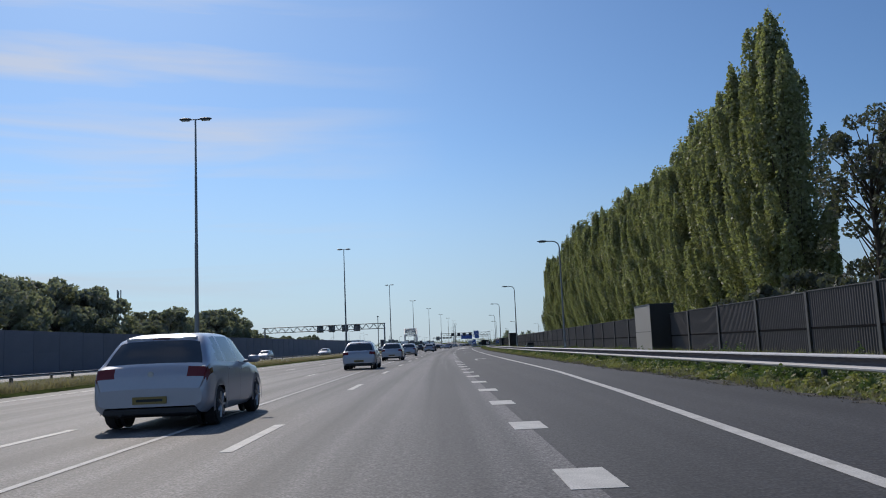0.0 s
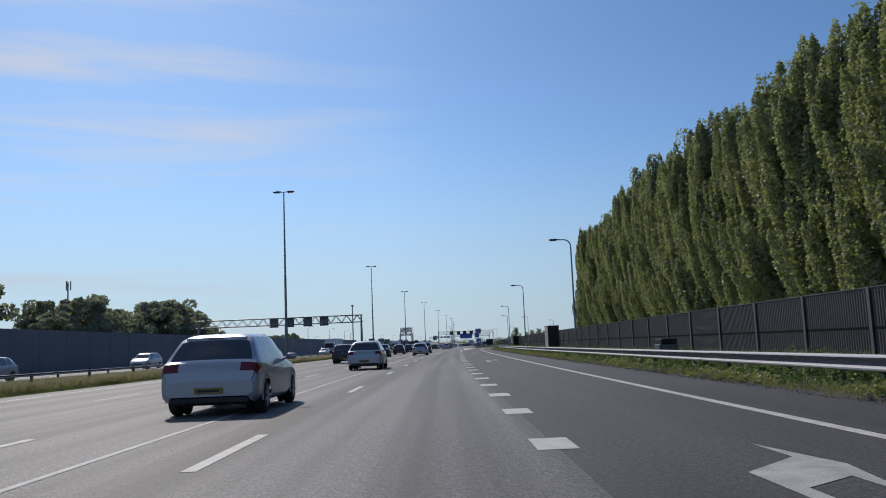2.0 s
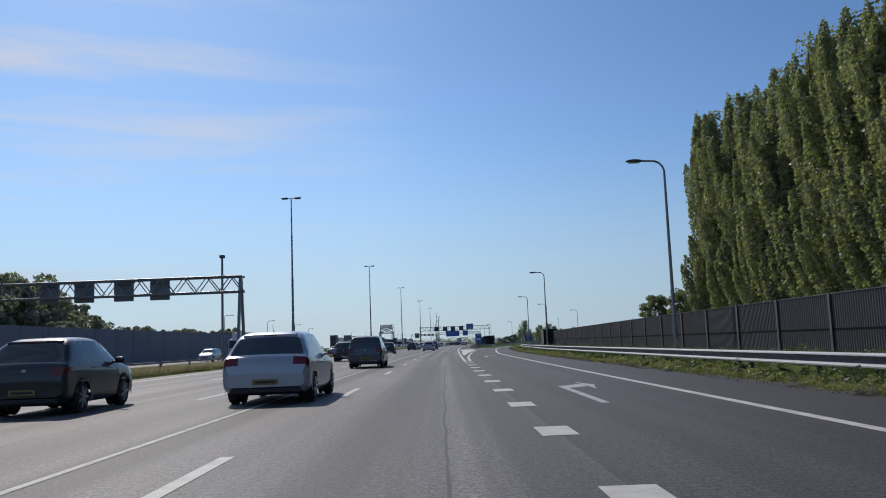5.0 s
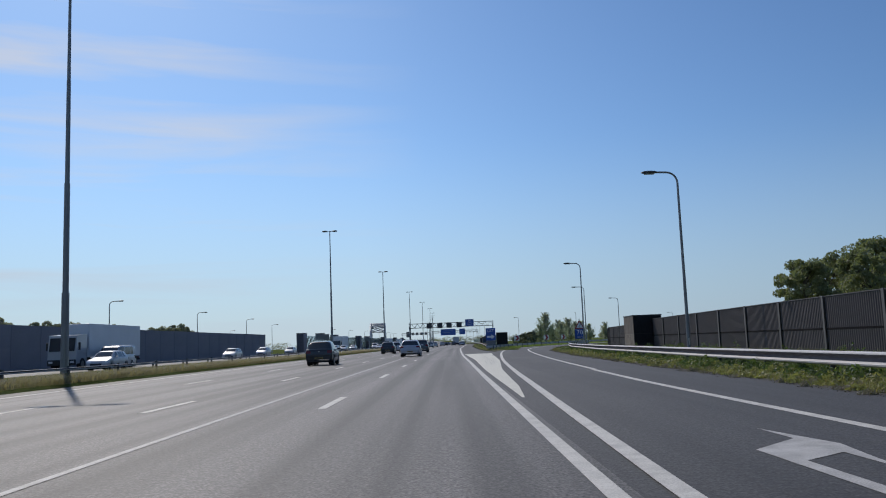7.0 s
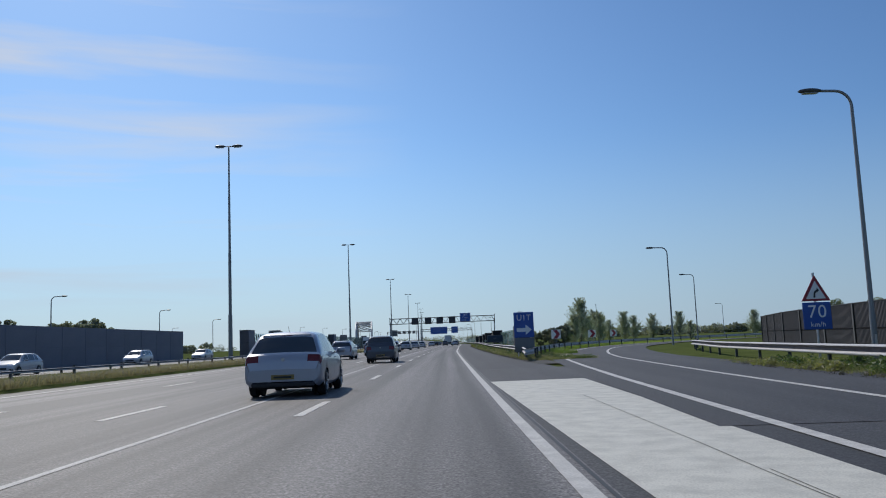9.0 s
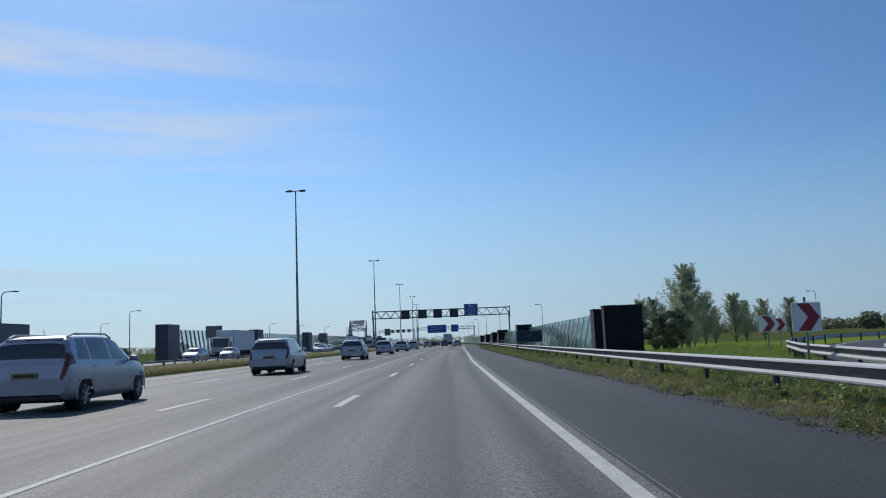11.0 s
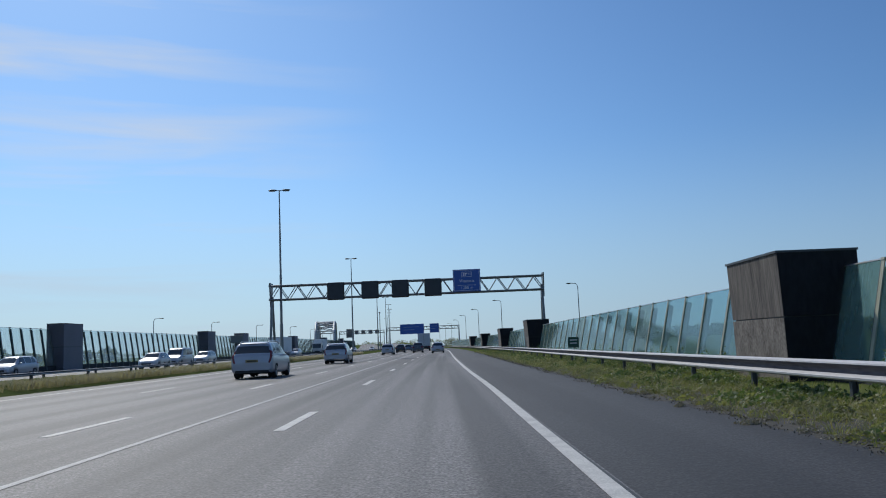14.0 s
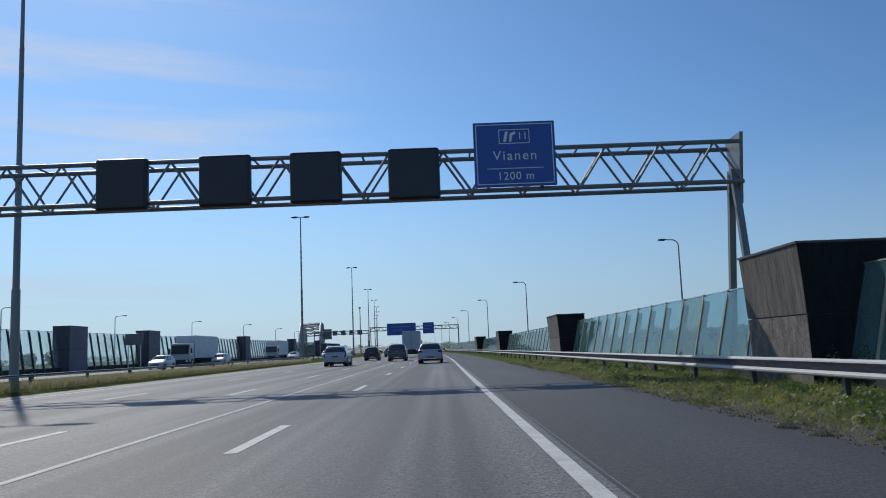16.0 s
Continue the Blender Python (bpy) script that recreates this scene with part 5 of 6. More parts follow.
def blades(name, places, h, w, mat, per, lean, label):
    """Tufts of narrow bent blades."""
    P = np.repeat(np.asarray(places), per, 0)
    n = len(P)
    th = rng.uniform(0, 2 * math.pi, n)
    dirv = np.stack([np.cos(th), np.sin(th), np.zeros(n)], 1)
    side = np.stack([-np.sin(th), np.cos(th), np.zeros(n)], 1)
    base = P + dirv * rng.uniform(0, 0.11, n)[:, None]
    hh = h * rng.uniform(0.45, 1.25, n)[:, None]
    ww = w * rng.uniform(0.6, 1.3, n)[:, None]
    up = np.array([0, 0, 1.0])
    mid = base + up * hh * 0.6 + dirv * hh * lean * 0.35
    tip = base + up * hh * 0.95 + dirv * hh * lean
    v = np.stack([base - side * ww * 0.5, base + side * ww * 0.5, mid + side * ww * 0.4, mid - side * ww * 0.4, tip], 1).reshape(-1, 3)
    o = np.arange(n) * 5
    f = np.stack([o, o + 1, o + 2, o + 3], 1).tolist() + np.stack([o + 3, o + 2, o + 4], 1).tolist()
    me = bpy.data.meshes.new(name)
    me.from_pydata(v.tolist(), [], f)
    me.materials.append(mat)
    return tagged(new(name, me), label, "grass", kind="stuff")


def verge_places(edge, y0, y1, width, per_metre, z0=0.0, bias=1.3, gaps=0.35):
    out = []
    n = int((y1 - y0) * per_metre)
    for i in range(n):
        y = rng.uniform(y0, y1)
        if noise.noise(Vector((y * 0.35, 3.1, 0))) < -gaps and rng.uniform() < 0.6:
            continue
        e = edge(y)
        w = width(y) if callable(width) else width
        ragged = 0.16 * noise.noise(Vector((y * 0.9, 0.2, 0))) + 0.1 * noise.noise(Vector((y * 3.1, 7.2, 0)))
        d = e + ragged + w * rng.uniform() ** bias
        p = at(d, y, z0)
        out.append((p.x, p.y, p.z))
    return out


def right_edge(y):
    return between(PAVED_RIGHT, y) if y < 272 else between([(272, 4.4), (300, 4.05), (400, 3.95), (450, 4.3), (700, 4.3)], y)


def ramp_right(y):
    return between(PAVED_RIGHT, y)


MEADOW_GRASS = leaf_material("meadow_grass_blades", (0.16, 0.23, 0.06), (0.28, 0.33, 0.11), 0.35, 0.7)
MEDIAN_GRASS = leaf_material("median_grass_blades", (0.24, 0.205, 0.155), (0.38, 0.325, 0.25), 0.4)
blades("verge_grass", verge_places(right_edge, -8, 271, 4.2, 34, -0.03), 0.19, 0.009, GRASS, 13, 0.85, "green roadside grass under the guard rail")
blades("verge_grass", verge_places(right_edge, 282, 480, 3.6, 44, -0.06, 1.0), 0.20, 0.009, GRASS, 13, 0.85, "green and yellowed grass beside the hard shoulder")
blades("dry_grass", verge_places(right_edge, -8, 271, 1.8, 12, -0.03, 1.0), 0.16, 0.009, DRY_GRASS, 12, 0.95, "dry yellow grass along the asphalt edge")
blades("dry_grass", verge_places(right_edge, 282, 480, 2.0, 24, -0.06, 1.0), 0.16, 0.009, DRY_GRASS, 12, 0.95, "dry yellow grass along the hard shoulder")
blades("meadow_grass", verge_places(lambda y: 8.0, 296, 345, lambda y: max(1.0, between(RAMP_LINE, y) - 10.2), 45, -0.06, 1.0), 0.34, 0.016, MEADOW_GRASS, 12, 0.6, "long green grass between the motorway and the exit ramp")
blades("median_grass", verge_places(lambda y: -16.4, -8, 520, 2.2, 70, 0.12, 1.0), 0.36, 0.014, MEDIAN_GRASS, 9, 0.8, "long dry grass in the median")
blades("wall_grass", verge_places(lambda y: 10.2, -8, 230, 1.6, 14, 0.05, 1.0), 0.45, 0.016, GRASS, 9, 0.6, "tall grass at the foot of the dark wall")


def plants(name, mat, label, y0, y1, per_metre, lo, hi, edge, z0, size, height, spread, cat="weeds"):
    """Low leafy plants in uneven clumps, from lo to hi beyond the asphalt's edge."""
    pts, big = [], []
    for i in range(int((y1 - y0) * per_metre)):
        y = rng.uniform(y0, y1)
        k = noise.noise(Vector((y * 0.45, per_metre * 3.7, 1.3))) + 0.5 * noise.noise(Vector((y * 1.9, per_metre, 4.0)))
        if k < -0.25:
            continue
        d = edge(y) + lo + (hi - lo) * rng.uniform() + 0.25 * k
        p = at(d, y, z0)
        s = spread * rng.uniform(0.45, 1.4)
        h = height * rng.uniform(0.4, 1.3)
        n = int(rng.integers(90, 190) * (s / spread + 0.3))
        r = rng.uniform(0, 1, n) ** 0.6
        th = rng.uniform(0, 2 * math.pi, n)
        g = np.stack([np.cos(th) * r * s, np.sin(th) * r * s, rng.uniform(0.05, 1.0, n) * h * (1.1 - 0.7 * r)], 1)
        pts.append(g + np.array(p))
    ob = leaf_cloud(name, np.concatenate(pts), size, mat, flat=0.35, elong=1.9)
    return tagged(ob, label, cat, kind="stuff")


for y0, y1, z0, leaf, tall in ((-8, 268, -0.03, 0.055, 0.34), (282, 480, -0.06, 0.045, 0.24)):
    far = y0 > 0
    plants("verge_weeds", WEED, "leafy yellow-green weeds spilling over the asphalt edge", y0, y1, 3.4 if far else 4.2, 0.1, 2.2 if far else 1.1, right_edge, z0, leaf, tall * 0.75, 0.28)
    plants("verge_weeds", WEED_DARK, "dark green weeds under the guard rail", y0, y1, 4.6 if far else 8.0, 0.5, 3.3, right_edge, z0, leaf, tall, 0.38)
    if far:
        plants("verge_weeds", WEED_DULL, "dull brownish weeds along the hard shoulder", y0, y1, 5.0, 0.0, 1.6, right_edge, z0, 0.03, 0.2, 0.26)
    plants("dead_weeds", WEED_DEAD, "dead grey weeds rooted in the asphalt edge", y0, y1, 2.2, -0.3, 0.5, right_edge, z0 + 0.03, 0.02, 0.12, 0.13)
plants("wall_weeds", WEED_DARK, "tall green weeds at the foot of the noise wall", -8, 240, 1.6, 3.4, 4.9, right_edge, 0.06, 0.05, 0.55, 0.4)
plants("glass_wall_weeds", WEED_DARK, "tall dark weeds at the foot of the glass wall", 342, 480, 2.2, 3.6, 4.3, right_edge, -0.05, 0.035, 0.7, 0.22)


def soil_line(y):
    """Where the washed-out soil ends on the asphalt."""
    return right_edge(y) - 0.12 - 0.2 * max(0, noise.noise(Vector((y * 0.7, 5.5, 0))) + 0.3) - 0.14 * noise.noise(Vector((y * 2.9, 2.5, 0))) - 0.10 * noise.noise(Vector((y * 8.3, 6.5, 0))) - 0.05 * noise.noise(Vector((y * 21.0, 1.5, 0)))


def crumbs(y0, y1, per_metre):
    """Clods and crumbs of soil strewn over the asphalt's edge."""
    pts = []
    for i in range(int((y1 - y0) * per_metre)):
        y = rng.uniform(y0, y1)
        pts.append(at(soil_line(y) + rng.normal(0.0, 0.09), y, 0.006 + 0.012 * rng.uniform()))
    return tagged(leaf_cloud("soil_crumbs", np.array([tuple(p) for p in pts]), 0.02, CRUMB, flat=0.3, elong=1.2), "dark soil crumbs and grit along the asphalt edge", "soil", kind="stuff")


CRUMB = material("dark_soil_crumbs", (0.085, 0.08, 0.07), 0.95, vary=0.4, scale=5, fine=30, tint=(0.24, 0.22, 0.18), amount=0.7, islands=True, gloss=0.1)
crumbs(-8, 268, 40)
crumbs(280, 450, 45)


def ragged_soil(y0, y1, name):
    """Bare soil washed over the asphalt's edge, with a ragged outline."""
    return tagged(strip(name, soil_line, lambda y: right_edge(y) + 1.0, y0, y1, 0.0025, BARE_SOIL, None, 0.08), "bare brown soil along the ragged asphalt edge", "soil", kind="structure")


ragged_soil(-10, 270, "verge_soil")
ragged_soil(276, 480, "verge_soil_far")


# ---- vehicles ----
def car_paint(name, color, metal=0.4):
    return material(name, color, 0.38, metal, vary=0.05, scale=2, fine=60, coat=0.6)


SILVER = car_paint("silver_car_paint", (0.36, 0.375, 0.42))
GREY_CAR = car_paint("dark_grey_car_paint", (0.07, 0.075, 0.09))
BLACK_CAR = car_paint("black_car_paint", (0.022, 0.024, 0.03))
WHITE_CAR = car_paint("white_car_paint", (0.42, 0.43, 0.45), 0.0)
BLUE_CAR = car_paint("blue_grey_car_paint", (0.11, 0.14, 0.19))
CAR_GLASS = material("tinted_car_glass", (0.035, 0.04, 0.046), 0.12, vary=0.1, gloss=0.8)
RUBBER = material("tyre_rubber", (0.018, 0.018, 0.019), 0.85, vary=0.2)
RIM = material("alloy_rim", (0.36, 0.37, 0.38), 0.35, 0.8, vary=0.1)
TAIL_RED = material("tail_lamp_red", (0.15, 0.012, 0.015), 0.2, vary=0.15)
HEAD_LAMP = material("head_lamp_glass", (0.62, 0.64, 0.66), 0.12, vary=0.05)
PLASTIC = material("black_plastic", (0.02, 0.02, 0.022), 0.6, vary=0.2)
PLATE = material("yellow_plate", (0.24, 0.17, 0.045), 0.5, vary=0.08)
TARP = material("grey_truck_box", (0.42, 0.45, 0.48), 0.55, vary=0.1, scale=0.6)
TARP_WHITE = material("white_truck_box", (0.66, 0.68, 0.70), 0.5, vary=0.08, scale=0.6)

# stations: length, half width, underside, belt, top, half roof
HATCH = [(0.0, 0.79, 0.36, 0.60, 0.62, 0.70), (0.05, 0.86, 0.27, 0.83, 0.86, 0.78), (0.20, 0.885, 0.24, 0.95, 1.0, 0.76), (0.58, 0.89, 0.22, 0.97, 1.40, 0.62), (1.0, 0.895, 0.2, 0.96, 1.475, 0.60),
         (1.75, 0.895, 0.2, 0.94, 1.485, 0.60), (2.4, 0.895, 0.2, 0.92, 1.43, 0.585), (3.1, 0.885, 0.2, 0.90, 0.99, 0.66), (3.75, 0.85, 0.22, 0.80, 0.83, 0.64), (4.1, 0.76, 0.27, 0.64, 0.66, 0.58), (4.2, 0.66, 0.34, 0.52, 0.54, 0.5)]
ESTATE = [(0.0, 0.79, 0.36, 0.62, 0.66, 0.70), (0.05, 0.86, 0.27, 0.92, 0.97, 0.77), (0.14, 0.88, 0.24, 0.98, 1.06, 0.75), (0.36, 0.885, 0.22, 0.99, 1.46, 0.64), (0.9, 0.89, 0.2, 0.98, 1.53, 0.62),
          (2.0, 0.89, 0.2, 0.96, 1.54, 0.61), (2.75, 0.89, 0.2, 0.94, 1.46, 0.59), (3.5, 0.88, 0.2, 0.92, 1.0, 0.66), (4.05, 0.84, 0.22, 0.80, 0.84, 0.64), (4.35, 0.74, 0.27, 0.62, 0.64, 0.56), (4.43, 0.66, 0.34, 0.52, 0.54, 0.5)]
MPV = [(0.0, 0.80, 0.36, 0.64, 0.68, 0.70), (0.05, 0.86, 0.27, 0.95, 1.0, 0.77), (0.12, 0.875, 0.24, 1.02, 1.10, 0.74), (0.30, 0.88, 0.22, 1.03, 1.54, 0.66), (0.8, 0.885, 0.2, 1.02, 1.62, 0.64),
       (1.9, 0.885, 0.2, 1.0, 1.63, 0.63), (2.55, 0.885, 0.2, 0.98, 1.52, 0.60), (3.3, 0.875, 0.2, 0.95, 1.06, 0.67), (3.75, 0.84, 0.22, 0.82, 0.86, 0.64), (4.0, 0.74, 0.27, 0.62, 0.64, 0.56), (4.08, 0.66, 0.34, 0.52, 0.54, 0.5)]
SMALL = [(0.0, 0.75, 0.36, 0.62, 0.66, 0.66), (0.05, 0.81, 0.27, 0.88, 0.92, 0.73), (0.16, 0.83, 0.24, 0.96, 1.02, 0.71), (0.48, 0.835, 0.22, 0.97, 1.42, 0.60), (0.9, 0.84, 0.2, 0.97, 1.49, 0.58),
         (1.5, 0.84, 0.2, 0.95, 1.50, 0.57), (2.05, 0.84, 0.2, 0.93, 1.43, 0.55), (2.75, 0.83, 0.2, 0.91, 1.0, 0.62), (3.3, 0.80, 0.22, 0.80, 0.84, 0.6), (3.58, 0.70, 0.27, 0.62, 0.64, 0.52), (3.65, 0.62, 0.34, 0.52, 0.54, 0.46)]


def lerp_station(prof, y):
    for a, b in zip(prof, prof[1:]):
        if a[0] <= y <= b[0]:
            u = (y - a[0]) / (b[0] - a[0])
            return tuple(p + (q - p) * u for p, q in zip(a, b))
    return prof[-1]


def half_section(st):
    """Right half of a cross-section: sill, flank, shoulder, glazing, roof."""
    y, w, b, belt, top, r = st
    h = belt - b
    pts = [(w * 0.86, b), (w * 0.975, b + min(0.09, 0.18 * h)), (w * 0.998, b + min(0.20, 0.36 * h)), (w, b + 0.54 * h), (w * 0.995, belt - min(0.13, 0.28 * h)), (w * 0.978, belt - min(0.045, 0.1 * h)), (w * 0.955, belt)]
    for k in (0.08, 0.35, 0.62, 0.88):
        pts.append((w * 0.955 + (r + 0.02 - w * 0.955) * k + 0.018 * math.sin(math.pi * k), belt + (top - belt) * k))
    pts += [(r * q, top - 0.03 * min(1, (top - belt) / 0.4) * max(0, q - 0.8) / 0.2 + 0.014 * (1 - q * q)) for q in (0.985, 0.88, 0.72, 0.54, 0.36, 0.18, 0.0)]
    return pts


SHOULDER, GLASS_LOW, GLASS_HIGH, ROOF_EDGE = 6, 7, 10, 11


def stations(prof):
    """Dense stations along the car on smooth curves through the given ones."""
    P = np.array(prof)
    h = np.diff(P[:, 0])
    d = np.diff(P, axis=0) / h[:, None]
    m = np.vstack([d[:1], (d[:-1] * h[1:, None] + d[1:] * h[:-1, None]) / (h[1:] + h[:-1])[:, None], d[-1:]])
    for q in range(len(d)):
        flat = d[q] * m[q] <= 0
        m[q][flat] = 0
        flat = d[q] * m[q + 1] <= 0
        m[q + 1][flat] = 0
        m[q] = np.sign(m[q]) * np.minimum(abs(m[q]), 3 * abs(d[q]))
        m[q + 1] = np.sign(m[q + 1]) * np.minimum(abs(m[q + 1]), 3 * abs(d[q]))
    out = []
    for q in range(len(h)):
        n = max(3, int(math.ceil(h[q] / 0.075)))
        for k in range(n):
            u = k / n
            a, b, c, e = 2 * u ** 3 - 3 * u ** 2 + 1, u ** 3 - 2 * u ** 2 + u, 3 * u ** 2 - 2 * u ** 3, u ** 3 - u ** 2
            v = a * P[q] + b * h[q] * m[q] + c * P[q + 1] + e * h[q] * m[q + 1]
            v[0] = P[q, 0] + u * h[q]
            out.append(tuple(float(x) for x in v))
    return out + [tuple(prof[-1])]


def make_car(name, prof, paint, label, category, group="", rails=False, plate_z=0.46):
    """A car that points along +y with its tail at y = 0; wheels on z = 0."""
    car = empty(name)
    L = prof[-1][0]
    W = max(q[1] for q in prof)
    sts = stations(prof)
    halves = [half_section(q) for q in sts]
    k = len(halves[0])
    tail0, tail1, roof1, ws0 = prof[2][0], prof[3][0], prof[6][0], prof[7][0]
    zt = prof[2][3]
    span = ws0 - tail1
    cuts = [tail1 + 0.10, tail1 + 0.10 + span * 0.20, tail1 + 0.10 + span * 0.53, ws0 - 0.34]
    wheels = (0.74, L - 0.82)

    def kind(y, x, z, q):
        if q < 6 and any((y - c) ** 2 + (z - 0.315) ** 2 < 0.35 ** 2 for c in wheels):
            return None
        if rails and y < 0.34 and 5 <= q <= 10 and zt - 0.30 < z < zt + 0.16:
            return "tail_light"
        if not rails and y < 0.34 and x > W * 0.55 and zt - 0.19 < z < zt - 0.03 and (y < 0.3 or z < zt - 0.07):
            return "tail_light"
        if L - 0.52 < y < L - 0.06 and x > W * 0.42 and 0.58 < z < 0.80:
            return "head_light"
        if q >= ROOF_EDGE and tail0 + 0.03 < y < tail1 - 0.06:
            return "rear_window"
        if q >= ROOF_EDGE and roof1 + 0.05 < y < ws0 - 0.06:
            return "windscreen"
        if GLASS_LOW <= q < GLASS_HIGH:
            for c, (a, b) in enumerate(zip(cuts, cuts[1:])):
                lean = 0.10 * (q - GLASS_LOW)
                if a + 0.03 + (lean * 0.6 if c == 0 else 0) < y < b - 0.03 - (lean * 1.5 if c == 2 else 0):
                    return "side_window" + "abc"[c]
        return "body"

    groups = collections.defaultdict(list)
    for a in range(len(sts) - 1):
        for q in range(k - 1):
            for side in (1, -1):
                quad = [(side * halves[a][q][0], sts[a][0], halves[a][q][1]), (side * halves[a][q + 1][0], sts[a][0], halves[a][q + 1][1]),
                        (side * halves[a + 1][q + 1][0], sts[a + 1][0], halves[a + 1][q + 1][1]), (side * halves[a + 1][q][0], sts[a + 1][0], halves[a + 1][q][1])]
                c = [sum(p[n] for p in quad) / 4 for n in range(3)]
                g = kind(c[1], abs(c[0]), c[2], q)
                if g:
                    lone = g in ("body", "rear_window", "windscreen")
                    groups[g if lone else (g, side)].append(quad if side < 0 else quad[::-1])
    caps = []
    for end, flip in ((0, False), (-1, True)):
        row = [(x, sts[end][0], z) for x, z in halves[end]] + [(-x, sts[end][0], z) for x, z in halves[end][-2::-1]]
        caps.append((row, not flip))
    look_of = {"body": paint, "tail_light": TAIL_RED, "head_light": HEAD_LAMP}
    for g, quads in groups.items():
        nm = g if isinstance(g, str) else g[0]
        if nm.startswith("side_window"):
            nm = "side_window"
        bm = bmesh.new()
        for q in quads:
            bm.faces.new([bm.verts.new(p) for p in q])
        bmesh.ops.remove_doubles(bm, verts=bm.verts[:], dist=0.0005)
        bmesh.ops.recalc_face_normals(bm, faces=bm.faces[:])
        if nm == "body":
            for row, turned in caps:
                bm.faces.new([bm.verts.new(p) for p in (row[::-1] if turned else row)]).smooth = False
        part(nm, bm, look_of.get(nm, CAR_GLASS), car, smooth=True)

    def flank(y, q, side, out=0.003):
        t = lerp_station(sts, y)
        x, z = half_section(t)[q]
        return Vector((side * (x + out), y, z))

    for s in (-1, 1):
        for yy in (cuts[1] + 0.02, cuts[2], ws0 - 0.30):
            bm = bmesh.new()
            col = [(bm.verts.new(flank(yy - 0.004, q, s)), bm.verts.new(flank(yy + 0.004, q, s))) for q in range(1, 7)]
            for a, b in zip(col, col[1:]):
                bm.faces.new((a[0], a[1], b[1], b[0]))
            part("door_seam", bm, PLASTIC, car)
        for yy in (cuts[1] + 0.12, cuts[2] + 0.12):
            p = flank(yy, 5, s)
            part("door_handle", boxed((p.x - 0.018, yy, p.z - 0.05), (p.x + 0.018, yy + 0.17, p.z - 0.025), 0.008), paint, car)
        bm = boxed((-0.105, -0.06, -0.065), (0.105, 0.06, 0.065), 0.045)
        tube(bm, (-s * 0.08, 0, -0.03), (-s * 0.2, 0.03, -0.05), 0.025)
        bm.transform(Matrix.Translation((s * (W + 0.10), ws0 - 0.44, 1.01)))
        part("mirror", bm, paint, car, smooth=True)
        if rails:
            pts = [(s * 0.60, 0.5, 1.50), (s * 0.61, 0.75, 1.565), (s * 0.61, 2.3, 1.57), (s * 0.60, 2.6, 1.48)]
            part("roof_rail", polyline_tube(bmesh.new(), pts, [0.02] * 4, 8), RIM, car)
        for y in wheels:
            bm = tube(bmesh.new(), (s * (W - 0.21), y, 0.315), (s * (W - 0.015), y, 0.315), 0.315, n=28)
            bmesh.ops.bevel(bm, geom=[e for e in bm.edges if e.is_boundary or len(e.link_faces) == 2 and e.calc_face_angle(0) > 1.0], offset=0.03, segments=2, affect="EDGES")
            wheel = part("wheel", bm, RUBBER, car)
            bm = tube(bmesh.new(), (s * (W - 0.02), y, 0.315), (s * (W - 0.008), y, 0.315), 0.215, 0.205, n=24)
            part("rim_barrel", bm, PLASTIC, wheel)
            bm = tube(bmesh.new(), (s * (W - 0.008), y, 0.315), (s * (W + 0.006), y, 0.315), 0.06, 0.05, n=12)
            for j in range(7):
                a = j * 2 * math.pi / 7
                tube(bm, (s * (W - 0.002), y, 0.315), (s * (W - 0.004), y + 0.205 * math.cos(a), 0.315 + 0.205 * math.sin(a)), 0.026, 0.02, 6)
            part("rim", bm, RIM, wheel)
            part("wheel_housing", tube(bmesh.new(), (s * (W - 0.32), y, 0.315), (s * (W - 0.26), y, 0.315), 0.30, n=20), PLASTIC, car)
            bm = bmesh.new()
            arc = [math.pi * (-0.06 + 1.12 * q / 20) for q in range(21)]
            inner = [bm.verts.new((s * (W + 0.001), y + 0.345 * math.cos(t), 0.315 + 0.345 * math.sin(t))) for t in arc]
            outer = [bm.verts.new((s * (W - 0.006), y + 0.415 * math.cos(t), 0.315 + 0.415 * math.sin(t))) for t in arc]
            for q in range(20):
                bm.faces.new((inner[q], outer[q], outer[q + 1], inner[q + 1]))
            bmesh.ops.solidify(bm, geom=bm.faces[:], thickness=0.02)
            part("wheel_arch", bm, paint, car)
    part("bumper_strip", boxed((-W * 0.80, 0.004, 0.24), (W * 0.80, 0.07, 0.34), 0.02), PLASTIC, car)
    part("badge", tube(bmesh.new(), (0, 0.03, zt - 0.10), (0, 0.075, zt - 0.10), 0.045, n=18), RIM, car)
    top = prof[3][4]
    part("roof_spoiler", boxed((-prof[3][5] * 0.9, tail1 - 0.035, top - 0.03), (prof[3][5] * 0.9, tail1 + 0.16, top + 0.022), 0.014), paint, car)
    part("brake_light", boxed((-0.14, tail1 - 0.042, top - 0.012), (0.14, tail1 - 0.034, top + 0.006)), TAIL_RED, car)
    part("grille", boxed((-W * 0.5, L - 0.07, 0.40), (W * 0.5, L + 0.004, 0.56), 0.02), PLASTIC, car)
    p = part("number_plate", boxed((-0.26, -0.022, plate_z - 0.055), (0.26, -0.002, plate_z + 0.055), 0.004), PLATE, car, "yellow number plate")
    part("plate_bar", boxed((-0.2, -0.026, plate_z - 0.02), (0.2, -0.0225, plate_z + 0.02)), PLASTIC, p)
    part("underbody", boxed((-W * 0.72, 0.25, 0.19), (W * 0.72, L - 0.3, 0.29), 0.03), PLASTIC, car)
    part("exhaust", tube(bmesh.new(), (-W * 0.5, -0.01, 0.26), (-W * 0.5, 0.3, 0.26), 0.03), PLASTIC, car)
